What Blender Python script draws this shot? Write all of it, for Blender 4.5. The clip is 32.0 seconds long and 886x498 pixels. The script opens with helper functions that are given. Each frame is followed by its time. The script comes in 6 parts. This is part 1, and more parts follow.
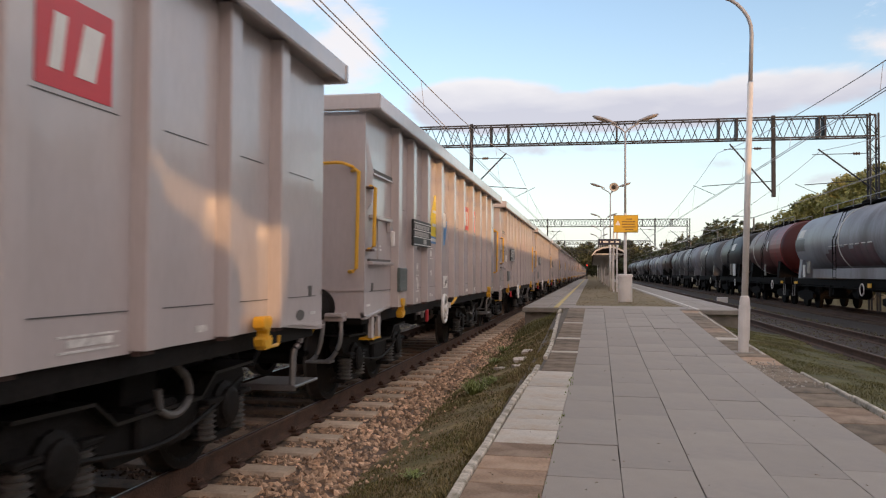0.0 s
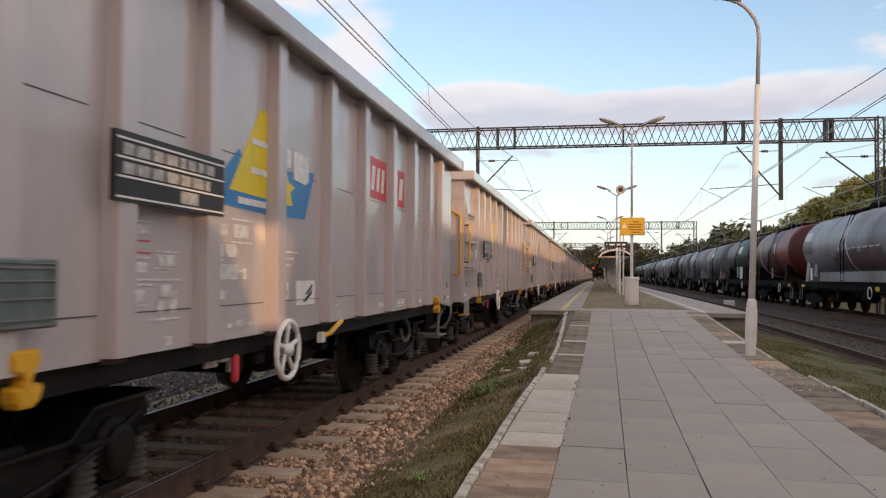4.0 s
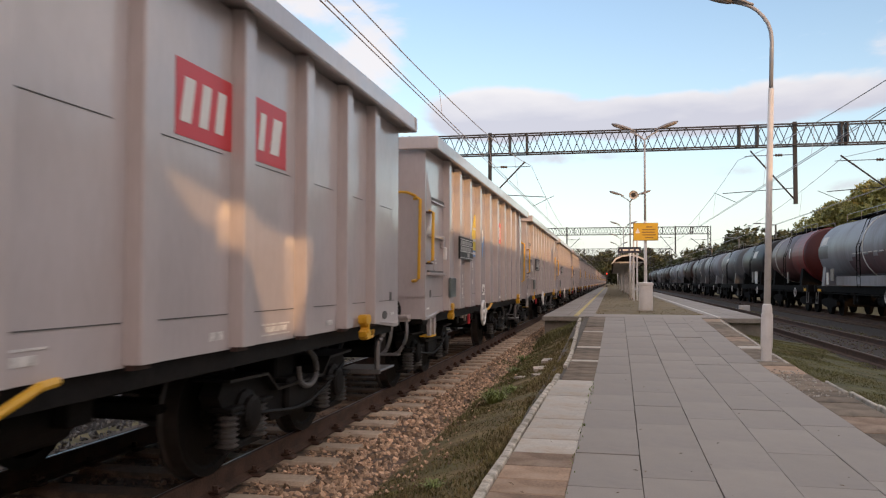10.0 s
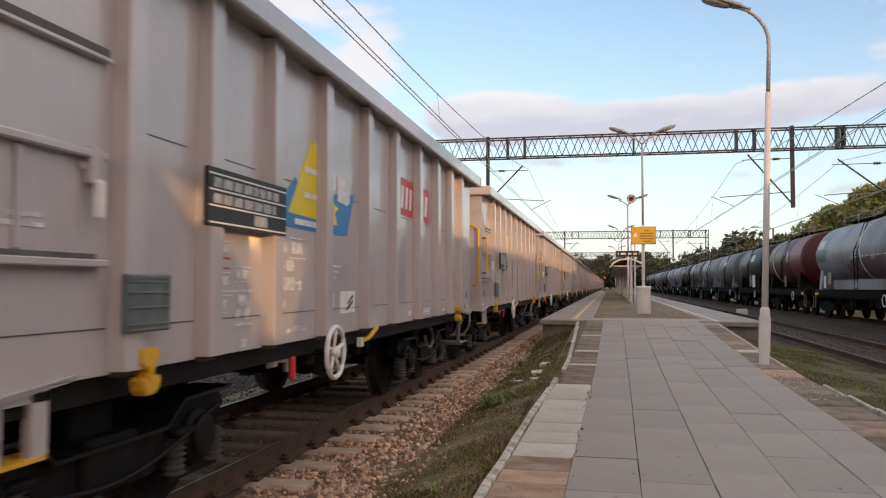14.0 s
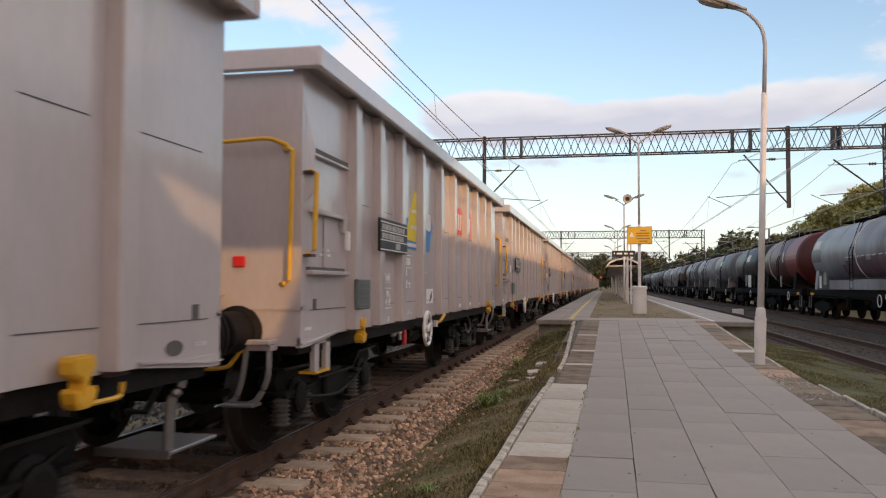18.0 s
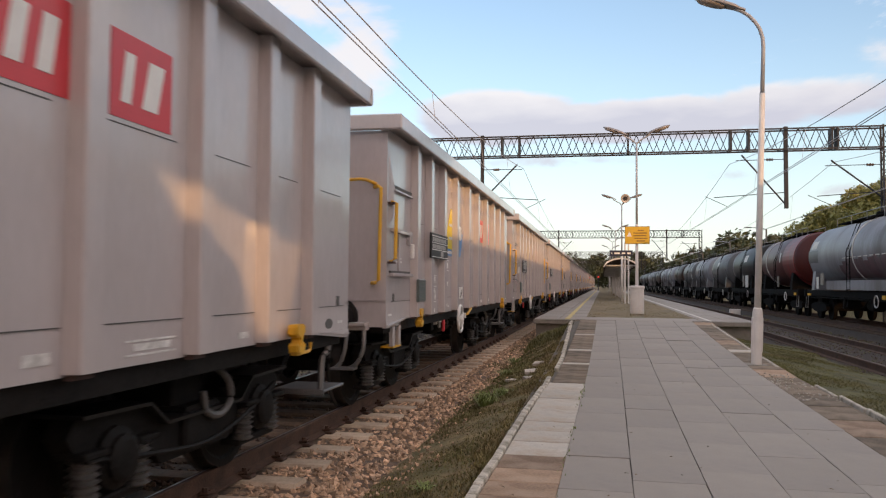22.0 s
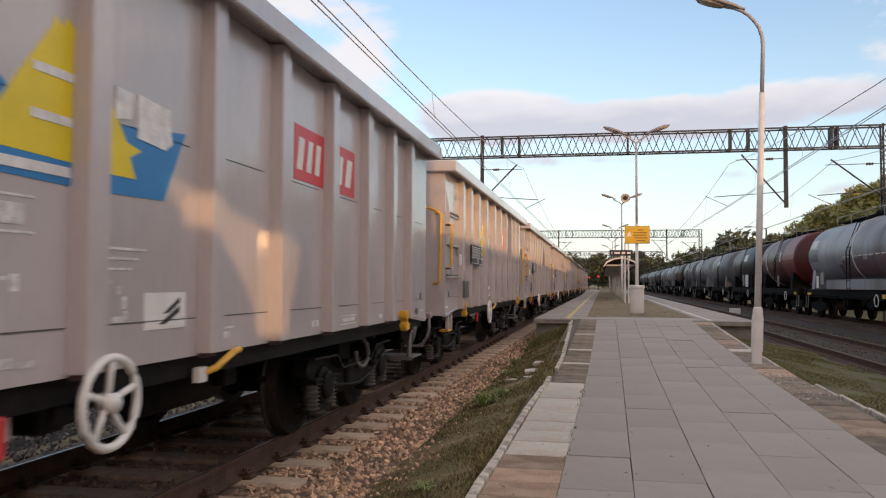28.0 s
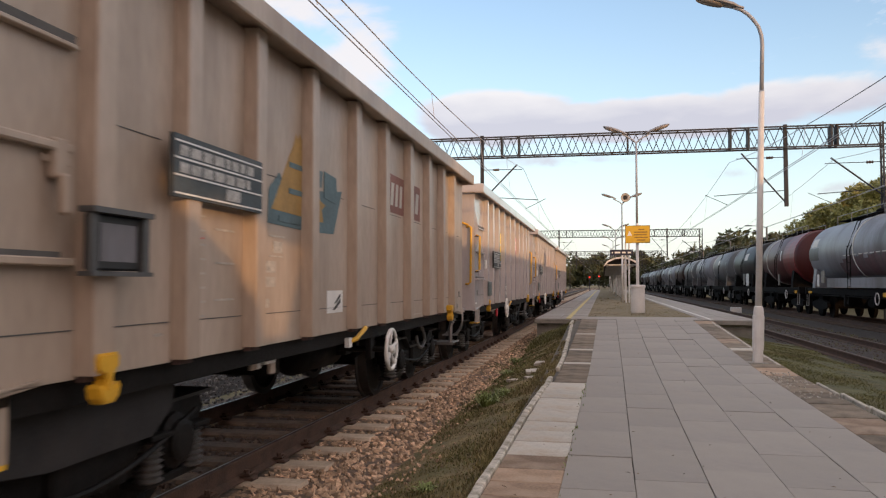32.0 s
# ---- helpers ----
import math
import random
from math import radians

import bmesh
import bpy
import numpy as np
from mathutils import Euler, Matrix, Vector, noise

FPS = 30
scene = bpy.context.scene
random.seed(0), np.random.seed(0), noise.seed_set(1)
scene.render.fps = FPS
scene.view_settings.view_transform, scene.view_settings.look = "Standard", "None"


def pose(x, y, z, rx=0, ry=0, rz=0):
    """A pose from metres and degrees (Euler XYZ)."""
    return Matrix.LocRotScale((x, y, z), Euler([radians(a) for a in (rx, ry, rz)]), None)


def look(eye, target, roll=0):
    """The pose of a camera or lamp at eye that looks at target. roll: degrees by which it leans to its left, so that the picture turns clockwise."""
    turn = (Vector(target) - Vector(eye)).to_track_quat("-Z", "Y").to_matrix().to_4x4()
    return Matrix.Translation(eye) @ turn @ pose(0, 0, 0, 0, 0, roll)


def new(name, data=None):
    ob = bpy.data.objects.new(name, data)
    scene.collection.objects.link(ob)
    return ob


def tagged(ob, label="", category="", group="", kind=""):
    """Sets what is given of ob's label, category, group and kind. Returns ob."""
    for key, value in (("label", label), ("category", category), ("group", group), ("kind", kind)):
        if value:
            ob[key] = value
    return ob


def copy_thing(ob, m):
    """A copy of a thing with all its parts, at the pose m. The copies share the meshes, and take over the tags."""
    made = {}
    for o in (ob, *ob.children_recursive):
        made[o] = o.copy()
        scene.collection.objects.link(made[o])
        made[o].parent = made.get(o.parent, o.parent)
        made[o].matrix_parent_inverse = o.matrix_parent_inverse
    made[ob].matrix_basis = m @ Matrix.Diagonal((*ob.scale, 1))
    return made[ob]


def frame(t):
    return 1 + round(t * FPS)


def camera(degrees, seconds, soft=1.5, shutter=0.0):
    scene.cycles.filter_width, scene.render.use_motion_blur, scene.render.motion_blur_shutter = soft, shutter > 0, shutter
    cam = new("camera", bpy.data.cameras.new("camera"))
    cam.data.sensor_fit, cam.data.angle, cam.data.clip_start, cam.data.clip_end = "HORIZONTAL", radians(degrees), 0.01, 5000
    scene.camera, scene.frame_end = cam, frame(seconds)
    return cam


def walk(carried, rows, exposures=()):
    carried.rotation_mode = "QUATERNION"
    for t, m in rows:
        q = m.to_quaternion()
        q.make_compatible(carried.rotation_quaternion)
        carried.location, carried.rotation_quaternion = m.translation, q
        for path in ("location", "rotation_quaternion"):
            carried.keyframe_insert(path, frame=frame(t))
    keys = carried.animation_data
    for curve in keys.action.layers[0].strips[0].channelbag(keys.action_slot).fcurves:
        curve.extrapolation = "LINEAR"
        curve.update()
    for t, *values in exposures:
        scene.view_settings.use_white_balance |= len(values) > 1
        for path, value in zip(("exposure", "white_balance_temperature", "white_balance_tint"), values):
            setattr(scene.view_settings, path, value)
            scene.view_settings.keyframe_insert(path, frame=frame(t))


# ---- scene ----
cam = camera(58.5, 32.0, soft=1.2, shutter=0.075)
EYE = Vector((0, 0, 1.40))


def aim(yaw, pitch, roll):
    a, p = radians(yaw), radians(pitch)
    ahead = Vector((-math.sin(a) * math.cos(p), math.cos(a) * math.cos(p), math.sin(p)))
    return look(EYE, EYE + ahead, roll)


# seconds, heading to the left of the track, upward tilt, lean
WALK = [
    (0, 10.63, 1.69, 0.35), (0.5, 10.63, 1.70, 0.33), (1, 10.63, 1.71, 0.34), (1.5, 10.62, 1.71, 0.38),
    (2, 10.64, 1.73, 0.39), (2.5, 10.65, 1.73, 0.40), (3, 10.71, 1.76, 0.44), (3.5, 10.88, 1.84, 0.51),
    (5.5, 11.48, 1.90, 0.20), (6, 11.51, 1.97, 0.25), (6.5, 11.55, 2.03, 0.27), (7, 11.63, 2.08, 0.25),
    (7.5, 11.73, 2.11, 0.22), (8, 11.83, 2.16, 0.18), (8.5, 11.92, 2.21, 0.14), (9, 11.98, 2.26, 0.13),
    (9.5, 12.01, 2.29, 0.15), (10, 12.01, 2.33, 0.14), (10.5, 11.99, 2.37, 0.12), (11, 11.96, 2.41, 0.10),
    (11.5, 11.93, 2.43, 0.07), (12, 11.91, 2.47, 0.07), (12.5, 11.90, 2.52, 0.09), (13, 11.89, 2.58, 0.09),
    (13.5, 11.88, 2.61, 0.09), (14, 11.86, 2.61, 0.10), (14.5, 11.82, 2.62, 0.13), (16.5, 11.66, 2.57, 0.21),
    (17, 11.66, 2.57, 0.22), (17.5, 11.63, 2.57, 0.22), (18, 11.60, 2.58, 0.18), (18.5, 11.57, 2.56, 0.13),
    (19, 11.54, 2.51, 0.17), (19.5, 11.52, 2.44, 0.24), (20, 11.49, 2.41, 0.30), (20.5, 11.47, 2.43, 0.35),
    (21, 11.45, 2.46, 0.40), (21.5, 11.43, 2.48, 0.41), (22, 11.43, 2.50, 0.43), (22.5, 11.43, 2.53, 0.45),
    (23, 11.41, 2.54, 0.44), (23.5, 11.39, 2.54, 0.42), (24, 11.39, 2.52, 0.41), (24.5, 11.39, 2.50, 0.40),
    (25, 11.39, 2.50, 0.38), (25.5, 11.40, 2.50, 0.34), (27.5, 11.42, 2.49, 0.26), (28, 11.43, 2.50, 0.31),
    (28.5, 11.43, 2.51, 0.30), (29, 11.44, 2.51, 0.30), (29.5, 11.45, 2.52, 0.30), (30, 11.47, 2.55, 0.24),
    (30.5, 11.47, 2.57, 0.16), (31, 11.47, 2.56, 0.10), (31.5, 11.46, 2.54, 0.04), (32, 11.46, 2.54, -0.00),
]

walk(cam, [(t, aim(y, p, r)) for t, y, p, r in WALK], [(0, 1.29, 6650, 10), (32, 1.29, 6650, 10)])

# ---- light ----
SUN_EL, SUN_AZ = 6.5, 38.0     # degrees above the horizon; degrees from straight behind towards the right
world = bpy.data.worlds.new("evening_sky")
scene.world = world
world.use_nodes = True


def math_node(tree, op, a, b=None, c=None):
    n = tree.nodes.new("ShaderNodeMath")
    n.operation = op
    for i, v in enumerate((a, b, c)):
        if v is None:
            continue
        if isinstance(v, (int, float)):
            n.inputs[i].default_value = v
        else:
            tree.links.new(v, n.inputs[i])
    return n.outputs[0]


def mix_color(tree, fac, a, b, blend="MIX"):
    n = tree.nodes.new("ShaderNodeMix")
    n.data_type, n.blend_type = "RGBA", blend
    for sock, v in ((n.inputs[0], fac), (n.inputs[6], a), (n.inputs[7], b)):
        if isinstance(v, (int, float)):
            sock.default_value = v
        elif isinstance(v, tuple):
            sock.default_value = (*v, 1)
        else:
            tree.links.new(v, sock)
    return n.outputs[2]


def sky():
    t = world.node_tree
    t.nodes.clear()
    out, bg = t.nodes.new("ShaderNodeOutputWorld"), t.nodes.new("ShaderNodeBackground")
    st = t.nodes.new("ShaderNodeTexSky")
    st.sky_type, st.sun_disc = "NISHITA", False
    st.sun_elevation, st.sun_rotation = radians(SUN_EL), radians(180 - SUN_AZ)
    st.air_density, st.dust_density, st.ozone_density = 1.0, 0.4, 1.6
    co = t.nodes.new("ShaderNodeTexCoord")
    sp = t.nodes.new("ShaderNodeSeparateXYZ")
    t.links.new(co.outputs["Generated"], sp.inputs[0])
    dx, dy, dz = sp.outputs
    # cloud layer: the direction laid on a plane overhead
    up = math_node(t, "ADD", math_node(t, "MAXIMUM", dz, 0.0), 0.10)
    u, v = math_node(t, "DIVIDE", dx, up), math_node(t, "DIVIDE", dy, up)
    cb = t.nodes.new("ShaderNodeCombineXYZ")
    t.links.new(u, cb.inputs[0]), t.links.new(v, cb.inputs[1])
    n1 = t.nodes.new("ShaderNodeTexNoise")
    n1.inputs["Scale"].default_value, n1.inputs["Detail"].default_value, n1.inputs["Roughness"].default_value = 1.5, 13, 0.64
    n1.inputs["Distortion"].default_value = 0.45
    mp = t.nodes.new("ShaderNodeMapping")
    mp.inputs["Location"].default_value = (1.7, 0.4, 0.0)
    t.links.new(cb.outputs[0], mp.inputs[0]), t.links.new(mp.outputs[0], n1.inputs["Vector"])
    az = math_node(t, "ARCTAN2", dx, dy)
    alt = math_node(t, "ARCSINE", dz)

    def bump(azimuth, el, wa, we, edge=1.0):
        a = math_node(t, "DIVIDE", math_node(t, "SUBTRACT", az, radians(azimuth)), radians(wa))
        e = math_node(t, "DIVIDE", math_node(t, "SUBTRACT", alt, radians(el)), radians(we))
        q = math_node(t, "ADD", math_node(t, "MULTIPLY", a, a), math_node(t, "MULTIPLY", e, e))
        return math_node(t, "POWER", 2.718, math_node(t, "MULTIPLY", math_node(t, "POWER", q, edge), -1.0))

    # broken cloud thickens overhead and behind: unseen, added to brighten the ground
    over = t.nodes.new("ShaderNodeMapRange")
    over.interpolation_type = "SMOOTHSTEP"
    over.inputs[1].default_value, over.inputs[2].default_value, over.inputs[4].default_value = 0.33, 0.60, 0.27
    t.links.new(dz, over.inputs[0])
    back = t.nodes.new("ShaderNodeMapRange")
    back.interpolation_type = "SMOOTHSTEP"
    back.inputs[1].default_value, back.inputs[2].default_value, back.inputs[4].default_value = -0.2, 0.5, 0.22
    t.links.new(math_node(t, "MULTIPLY", dy, -1.0), back.inputs[0])
    # unseen cloud to the right, added to brighten the wagon sides
    dens = math_node(t, "ADD", math_node(t, "MULTIPLY", bump(54, 24, 25, 15), 0.62), n1.outputs[0])
    dens = math_node(t, "ADD", dens, math_node(t, "MAXIMUM", over.outputs[0], back.outputs[0]))
    mr = t.nodes.new("ShaderNodeMapRange")
    mr.interpolation_type = "SMOOTHSTEP"
    mr.inputs[1].default_value, mr.inputs[2].default_value = 0.66, 0.82
    t.links.new(dens, mr.inputs[0])
    # heaped evening cloud: one long bank across the track, a loose puff over the train, a grey bank to the right
    heap = None
    for azimuth, el, wa, we, edge, k in ((-7.5, 12.0, 6.5, 2.3, 2.0, 1.0), (2.5, 11.5, 9.5, 1.75, 2.0, 0.98), (13, 11.9, 9, 1.8, 1.6, 0.86), (21, 15.0, 5.5, 2.6, 1.0, 0.62),
                                         (-17.8, 15.5, 4.6, 5.2, 1.0, 0.72), (-22, 20, 6, 4, 1.0, 0.66), (-4, 8.8, 10, 0.9, 1.0, 0.52), (10, 7.6, 12, 0.8, 1.0, 0.40), (16.5, 6.2, 5, 0.9, 1.0, 0.5), (-8.2, 19.3, 1.6, 0.7, 1.0, 0.42), (-2, 20.2, 1.8, 0.6, 1.0, 0.40)):
        q = math_node(t, "MULTIPLY", bump(azimuth, el, wa, we, edge), k)
        heap = q if heap is None else math_node(t, "MAXIMUM", heap, q)
    hv = t.nodes.new("ShaderNodeCombineXYZ")
    t.links.new(az, hv.inputs[0]), t.links.new(math_node(t, "MULTIPLY", alt, 2.1), hv.inputs[1])
    hn = t.nodes.new("ShaderNodeTexNoise")
    hn.inputs["Scale"].default_value, hn.inputs["Detail"].default_value, hn.inputs["Roughness"].default_value, hn.inputs["Distortion"].default_value = 9.0, 9, 0.56, 0.25
    t.links.new(hv.outputs[0], hn.inputs["Vector"])
    hm = t.nodes.new("ShaderNodeMapRange")
    hm.interpolation_type = "SMOOTHSTEP"
    hm.inputs[1].default_value, hm.inputs[2].default_value = 0.36, 0.70
    t.links.new(math_node(t, "ADD", heap, math_node(t, "MULTIPLY", math_node(t, "SUBTRACT", hn.outputs[0], 0.5), 1.15)), hm.inputs[0])
    n2 = t.nodes.new("ShaderNodeTexNoise")
    n2.inputs["Scale"].default_value, n2.inputs["Detail"].default_value = 2.6, 8
    t.links.new(mp.outputs[0], n2.inputs["Vector"])
    shade = t.nodes.new("ShaderNodeMapRange")
    shade.inputs[1].default_value, shade.inputs[2].default_value = 0.35, 0.68
    t.links.new(math_node(t, "ADD", math_node(t, "MULTIPLY_ADD", n2.outputs[0], 0.6, 0.2), math_node(t, "MULTIPLY", math_node(t, "SUBTRACT", dz, 0.214), 11.0)), shade.inputs[0])
    cloud = mix_color(t, shade.outputs[0], (2.20, 2.12, 2.45), (3.25, 3.08, 3.12))
    # the added unseen cloud is brighter than the visible heaps, as fill light
    high = mix_color(t, shade.outputs[0], (2.45, 2.4, 2.6), (4.2, 4.05, 4.1))
    haze = math_node(t, "MULTIPLY", math_node(t, "POWER", math_node(t, "SUBTRACT", 1.0, math_node(t, "MAXIMUM", dz, 0.0)), 7.0), 0.92)
    base = mix_color(t, 1.0, st.outputs[0], (1.15, 1.08, 1.15), "MULTIPLY")
    base = mix_color(t, haze, base, (2.65, 3.05, 3.55))
    col = mix_color(t, math_node(t, "MULTIPLY", mr.outputs[0], 0.9), base, high)
    col = mix_color(t, math_node(t, "MULTIPLY", hm.outputs[0], 0.86), col, cloud)
    # warm evening glow of the sky round the sun
    toward = math_node(t, "ADD", math_node(t, "MULTIPLY", dx, math.sin(radians(30))), math_node(t, "MULTIPLY", dy, -math.cos(radians(30))))
    g = math_node(t, "POWER", math_node(t, "MAXIMUM", math_node(t, "MULTIPLY_ADD", toward, 0.5, 0.5), 0.0), 4.0)
    col = mix_color(t, g, col, mix_color(t, 1.0, col, (1.33, 0.90, 0.70), "MULTIPLY"))
    t.links.new(col, bg.inputs[0])
    bg.inputs[1].default_value = SKY
    t.links.new(bg.outputs[0], out.inputs[0])


SKY = 0.12
sky()
sun = new("sun", bpy.data.lights.new("sun", "SUN"))
sun.data.energy, sun.data.angle, sun.data.color = 0.75, radians(0.22), (1.0, 0.56, 0.24)
_e, _a = radians(SUN_EL), radians(SUN_AZ)
TO_SUN = Vector((math.sin(_a) * math.cos(_e), -math.cos(_a) * math.cos(_e), math.sin(_e)))
sun.matrix_world = look(TO_SUN * 200, (0, 0, 0))


# ---- materials ----
def mat(name, color, rough=0.6, metal=0.0, var=0.12, scale=3.0, grain=40.0, bump=0.15, dirt=None, dirt_amt=0.0, coat=0.0, island=False, rnd=0.0, streak=1.0, spec=0.5, wave=0.0, coat_rough=0.12):
    """A surface with two scales of change (stains and grain), fine relief and, with rnd, a tone of its own for every piece."""
    m = bpy.data.materials.new(name)
    m.use_nodes = True
    t = m.node_tree
    b = t.nodes["Principled BSDF"]
    co = t.nodes.new("ShaderNodeTexCoord")
    mp = t.nodes.new("ShaderNodeMapping")
    mp.inputs["Scale"].default_value = (1, 1, 1 / streak)
    t.links.new(co.outputs["Object"], mp.inputs[0])
    big, fine = t.nodes.new("ShaderNodeTexNoise"), t.nodes.new("ShaderNodeTexNoise")
    for n, s, d in ((big, scale, 4), (fine, grain, 3)):
        n.inputs["Scale"].default_value, n.inputs["Detail"].default_value = s, d
        t.links.new(mp.outputs[0], n.inputs["Vector"])
    v = math_node(t, "ADD", math_node(t, "MULTIPLY", big.outputs[0], 0.65), math_node(t, "MULTIPLY", fine.outputs[0], 0.35))
    lo, hi = tuple(c * (1 - var * 1.6) for c in color), tuple(min(1, c * (1 + var * 1.6)) for c in color)
    mr = t.nodes.new("ShaderNodeMapRange")
    mr.inputs[1].default_value, mr.inputs[2].default_value = 0.32, 0.68
    t.links.new(v, mr.inputs[0])
    col = mix_color(t, mr.outputs[0], lo, hi)
    if rnd or island:
        src = t.nodes.new("ShaderNodeNewGeometry").outputs["Random Per Island"] if island else t.nodes.new("ShaderNodeObjectInfo").outputs["Random"]
        k = math_node(t, "ADD", math_node(t, "MULTIPLY", src, 2 * rnd), 1 - rnd)
        cc = t.nodes.new("ShaderNodeCombineColor")
        for i in range(3):
            t.links.new(k, cc.inputs[i])
        col = mix_color(t, 1.0, col, cc.outputs[0], "MULTIPLY")
    if dirt:
        dn = t.nodes.new("ShaderNodeTexNoise")
        dn.inputs["Scale"].default_value, dn.inputs["Detail"].default_value, dn.inputs["Roughness"].default_value = scale * 0.6, 7, 0.65
        t.links.new(mp.outputs[0], dn.inputs["Vector"])
        dr = t.nodes.new("ShaderNodeMapRange")
        dr.inputs[1].default_value, dr.inputs[2].default_value, dr.inputs[4].default_value = 0.46, 0.66, dirt_amt
        t.links.new(dn.outputs[0], dr.inputs[0])
        col = mix_color(t, dr.outputs[0], col, dirt)
    t.links.new(col, b.inputs["Base Color"])
    rr = t.nodes.new("ShaderNodeMapRange")
    rr.inputs[3].default_value, rr.inputs[4].default_value = max(0.03, rough - 0.08), min(1, rough + 0.08)
    t.links.new(big.outputs[0], rr.inputs[0])
    t.links.new(rr.outputs[0], b.inputs["Roughness"])
    b.inputs["Metallic"].default_value = metal
    b.inputs["Specular IOR Level"].default_value = spec
    b.inputs["Coat Weight"].default_value = coat
    b.inputs["Coat Roughness"].default_value = coat_rough
    if bump:
        bp = t.nodes.new("ShaderNodeBump")
        bp.inputs["Strength"].default_value, bp.inputs["Distance"].default_value = bump, 0.01
        t.links.new(fine.outputs[0], bp.inputs["Height"])
        if wave:
            # slightly dented sheet metal
            wn, wb = t.nodes.new("ShaderNodeTexNoise"), t.nodes.new("ShaderNodeBump")
            wn.inputs["Scale"].default_value, wn.inputs["Detail"].default_value = 1.7, 2
            t.links.new(co.outputs["Object"], wn.inputs["Vector"])
            wb.inputs["Strength"].default_value, wb.inputs["Distance"].default_value = 1.0, wave
            t.links.new(wn.outputs[0], wb.inputs["Height"])
            t.links.new(wb.outputs[0], bp.inputs["Normal"])
            t.links.new(wb.outputs[0], b.inputs["Coat Normal"])
        t.links.new(bp.outputs[0], b.inputs["Normal"])
    return m


def glow(name, color, power):
    m = bpy.data.materials.new(name)
    m.use_nodes = True
    b = m.node_tree.nodes["Principled BSDF"]
    b.inputs["Base Color"].default_value = (*color, 1)
    b.inputs["Emission Color"].default_value = (*color, 1)
    b.inputs["Emission Strength"].default_value = power
    return m


PAINT = mat("grey_wagon_paint", (0.515, 0.472, 0.472), 0.42, 0.0, 0.06, 1.2, 30, 0.03, (0.36, 0.30, 0.26), 0.28, 1.0, streak=3.0, wave=0.016, coat_rough=0.13)
PAINT_OLD = mat("dusty_wagon_paint", (0.47, 0.385, 0.312), 0.5, 0.0, 0.12, 1.3, 26, 0.06, (0.25, 0.17, 0.115), 0.65, 0.15, streak=3.5, wave=0.02)
GLOSSBLACK = mat("greasy_black_paint", (0.009, 0.0085, 0.0082), 0.42, 0.0, 0.3, 7, 50, 0.2, (0.02, 0.017, 0.014), 0.3, spec=0.42)
FRAMEBLACK = mat("sooty_black_frame", (0.0065, 0.006, 0.006), 0.8, 0.0, 0.3, 6, 40, 0.2, (0.02, 0.015, 0.012), 0.3, spec=0.08)
BLACK = mat("black_running_gear", (0.013, 0.0122, 0.012), 0.6, 0.0, 0.3, 9, 50, 0.3, (0.020, 0.016, 0.014), 0.35, spec=0.12)
YELLOW = mat("yellow_handrail_paint", (0.72, 0.40, 0.03), 0.4, 0, 0.06, 8, 60, 0.05)
WHITE = mat("white_marking_paint", (0.78, 0.77, 0.74), 0.45, 0, 0.05, 6, 60, 0.05)
STEEL = mat("galvanised_steel", (0.25, 0.25, 0.255), 0.4, 0.6, 0.12, 5, 60, 0.1)
REDP = mat("red_sign_paint", (0.62, 0.045, 0.06), 0.35, 0, 0.05, 5, 60, 0.04)
BLUEP = mat("blue_sign_paint", (0.03, 0.22, 0.52), 0.35, 0, 0.05, 5, 60, 0.04)
YELP = mat("yellow_sign_paint", (0.80, 0.62, 0.02), 0.35, 0, 0.05, 5, 60, 0.04)
BOARD = mat("black_board", (0.018, 0.018, 0.018), 0.5, 0, 0.2, 6, 60, 0.05)
SEAM_SHADE = mat("dark_seam_and_shade", (0.10, 0.095, 0.09), 0.7, 0, 0.2, 6, 60, 0.05)
TEAL = mat("document_mesh", (0.15, 0.185, 0.175), 0.35, 0.3, 0.2, 8, 80, 0.1)
TREAD = mat("worn_wheel_rim", (0.07, 0.062, 0.058), 0.4, 0.5, 0.15, 8, 60, 0.1)
RUST = mat("rusty_rail_side", (0.080, 0.045, 0.031), 0.9, 0.0, 0.3, 5, 60, 0.4)
RAILTOP = mat("polished_rail_head", (0.45, 0.44, 0.43), 0.36, 1.0, 0.08, 4, 80, 0.03)
RAILDULL = mat("dull_rail_head", (0.11, 0.09, 0.08), 0.45, 0.5, 0.15, 4, 80, 0.05)
SLEEPER = mat("dusty_concrete_sleeper", (0.50, 0.395, 0.295), 0.9, 0, 0.18, 5, 60, 0.3, (0.22, 0.145, 0.10), 0.5, rnd=0.15)
STONE = mat("brown_ballast_stone", (0.46, 0.315, 0.21), 0.9, 0, 0.30, 9, 60, 0.3, island=True, rnd=0.6)
# oil stain, with shade under the train put into the colour too
SLEEPER_OIL_SHADE = mat("oil_and_shade_dark_sleeper", (0.27, 0.175, 0.115), 0.85, 0, 0.25, 5, 60, 0.3, (0.06, 0.035, 0.025), 0.5, rnd=0.15)
STONEDARK = mat("dark_brown_ballast_stone", (0.085, 0.060, 0.048), 0.9, 0, 0.30, 9, 60, 0.3, island=True, rnd=0.5)
SLEEPERDARK = mat("dark_old_sleeper", (0.10, 0.068, 0.048), 0.9, 0, 0.25, 5, 60, 0.3, (0.05, 0.032, 0.024), 0.5, rnd=0.15)
STONEGREY = mat("dark_grey_ballast_stone", (0.15, 0.135, 0.125), 0.9, 0, 0.30, 9, 60, 0.3, island=True, rnd=0.6)
# stones between the rails: oil and the train's shade in one darker colour
STONE_OIL_SHADE = mat("oil_and_shade_dark_stone", (0.18, 0.118, 0.085), 0.85, 0, 0.25, 9, 60, 0.3, island=True, rnd=0.5)
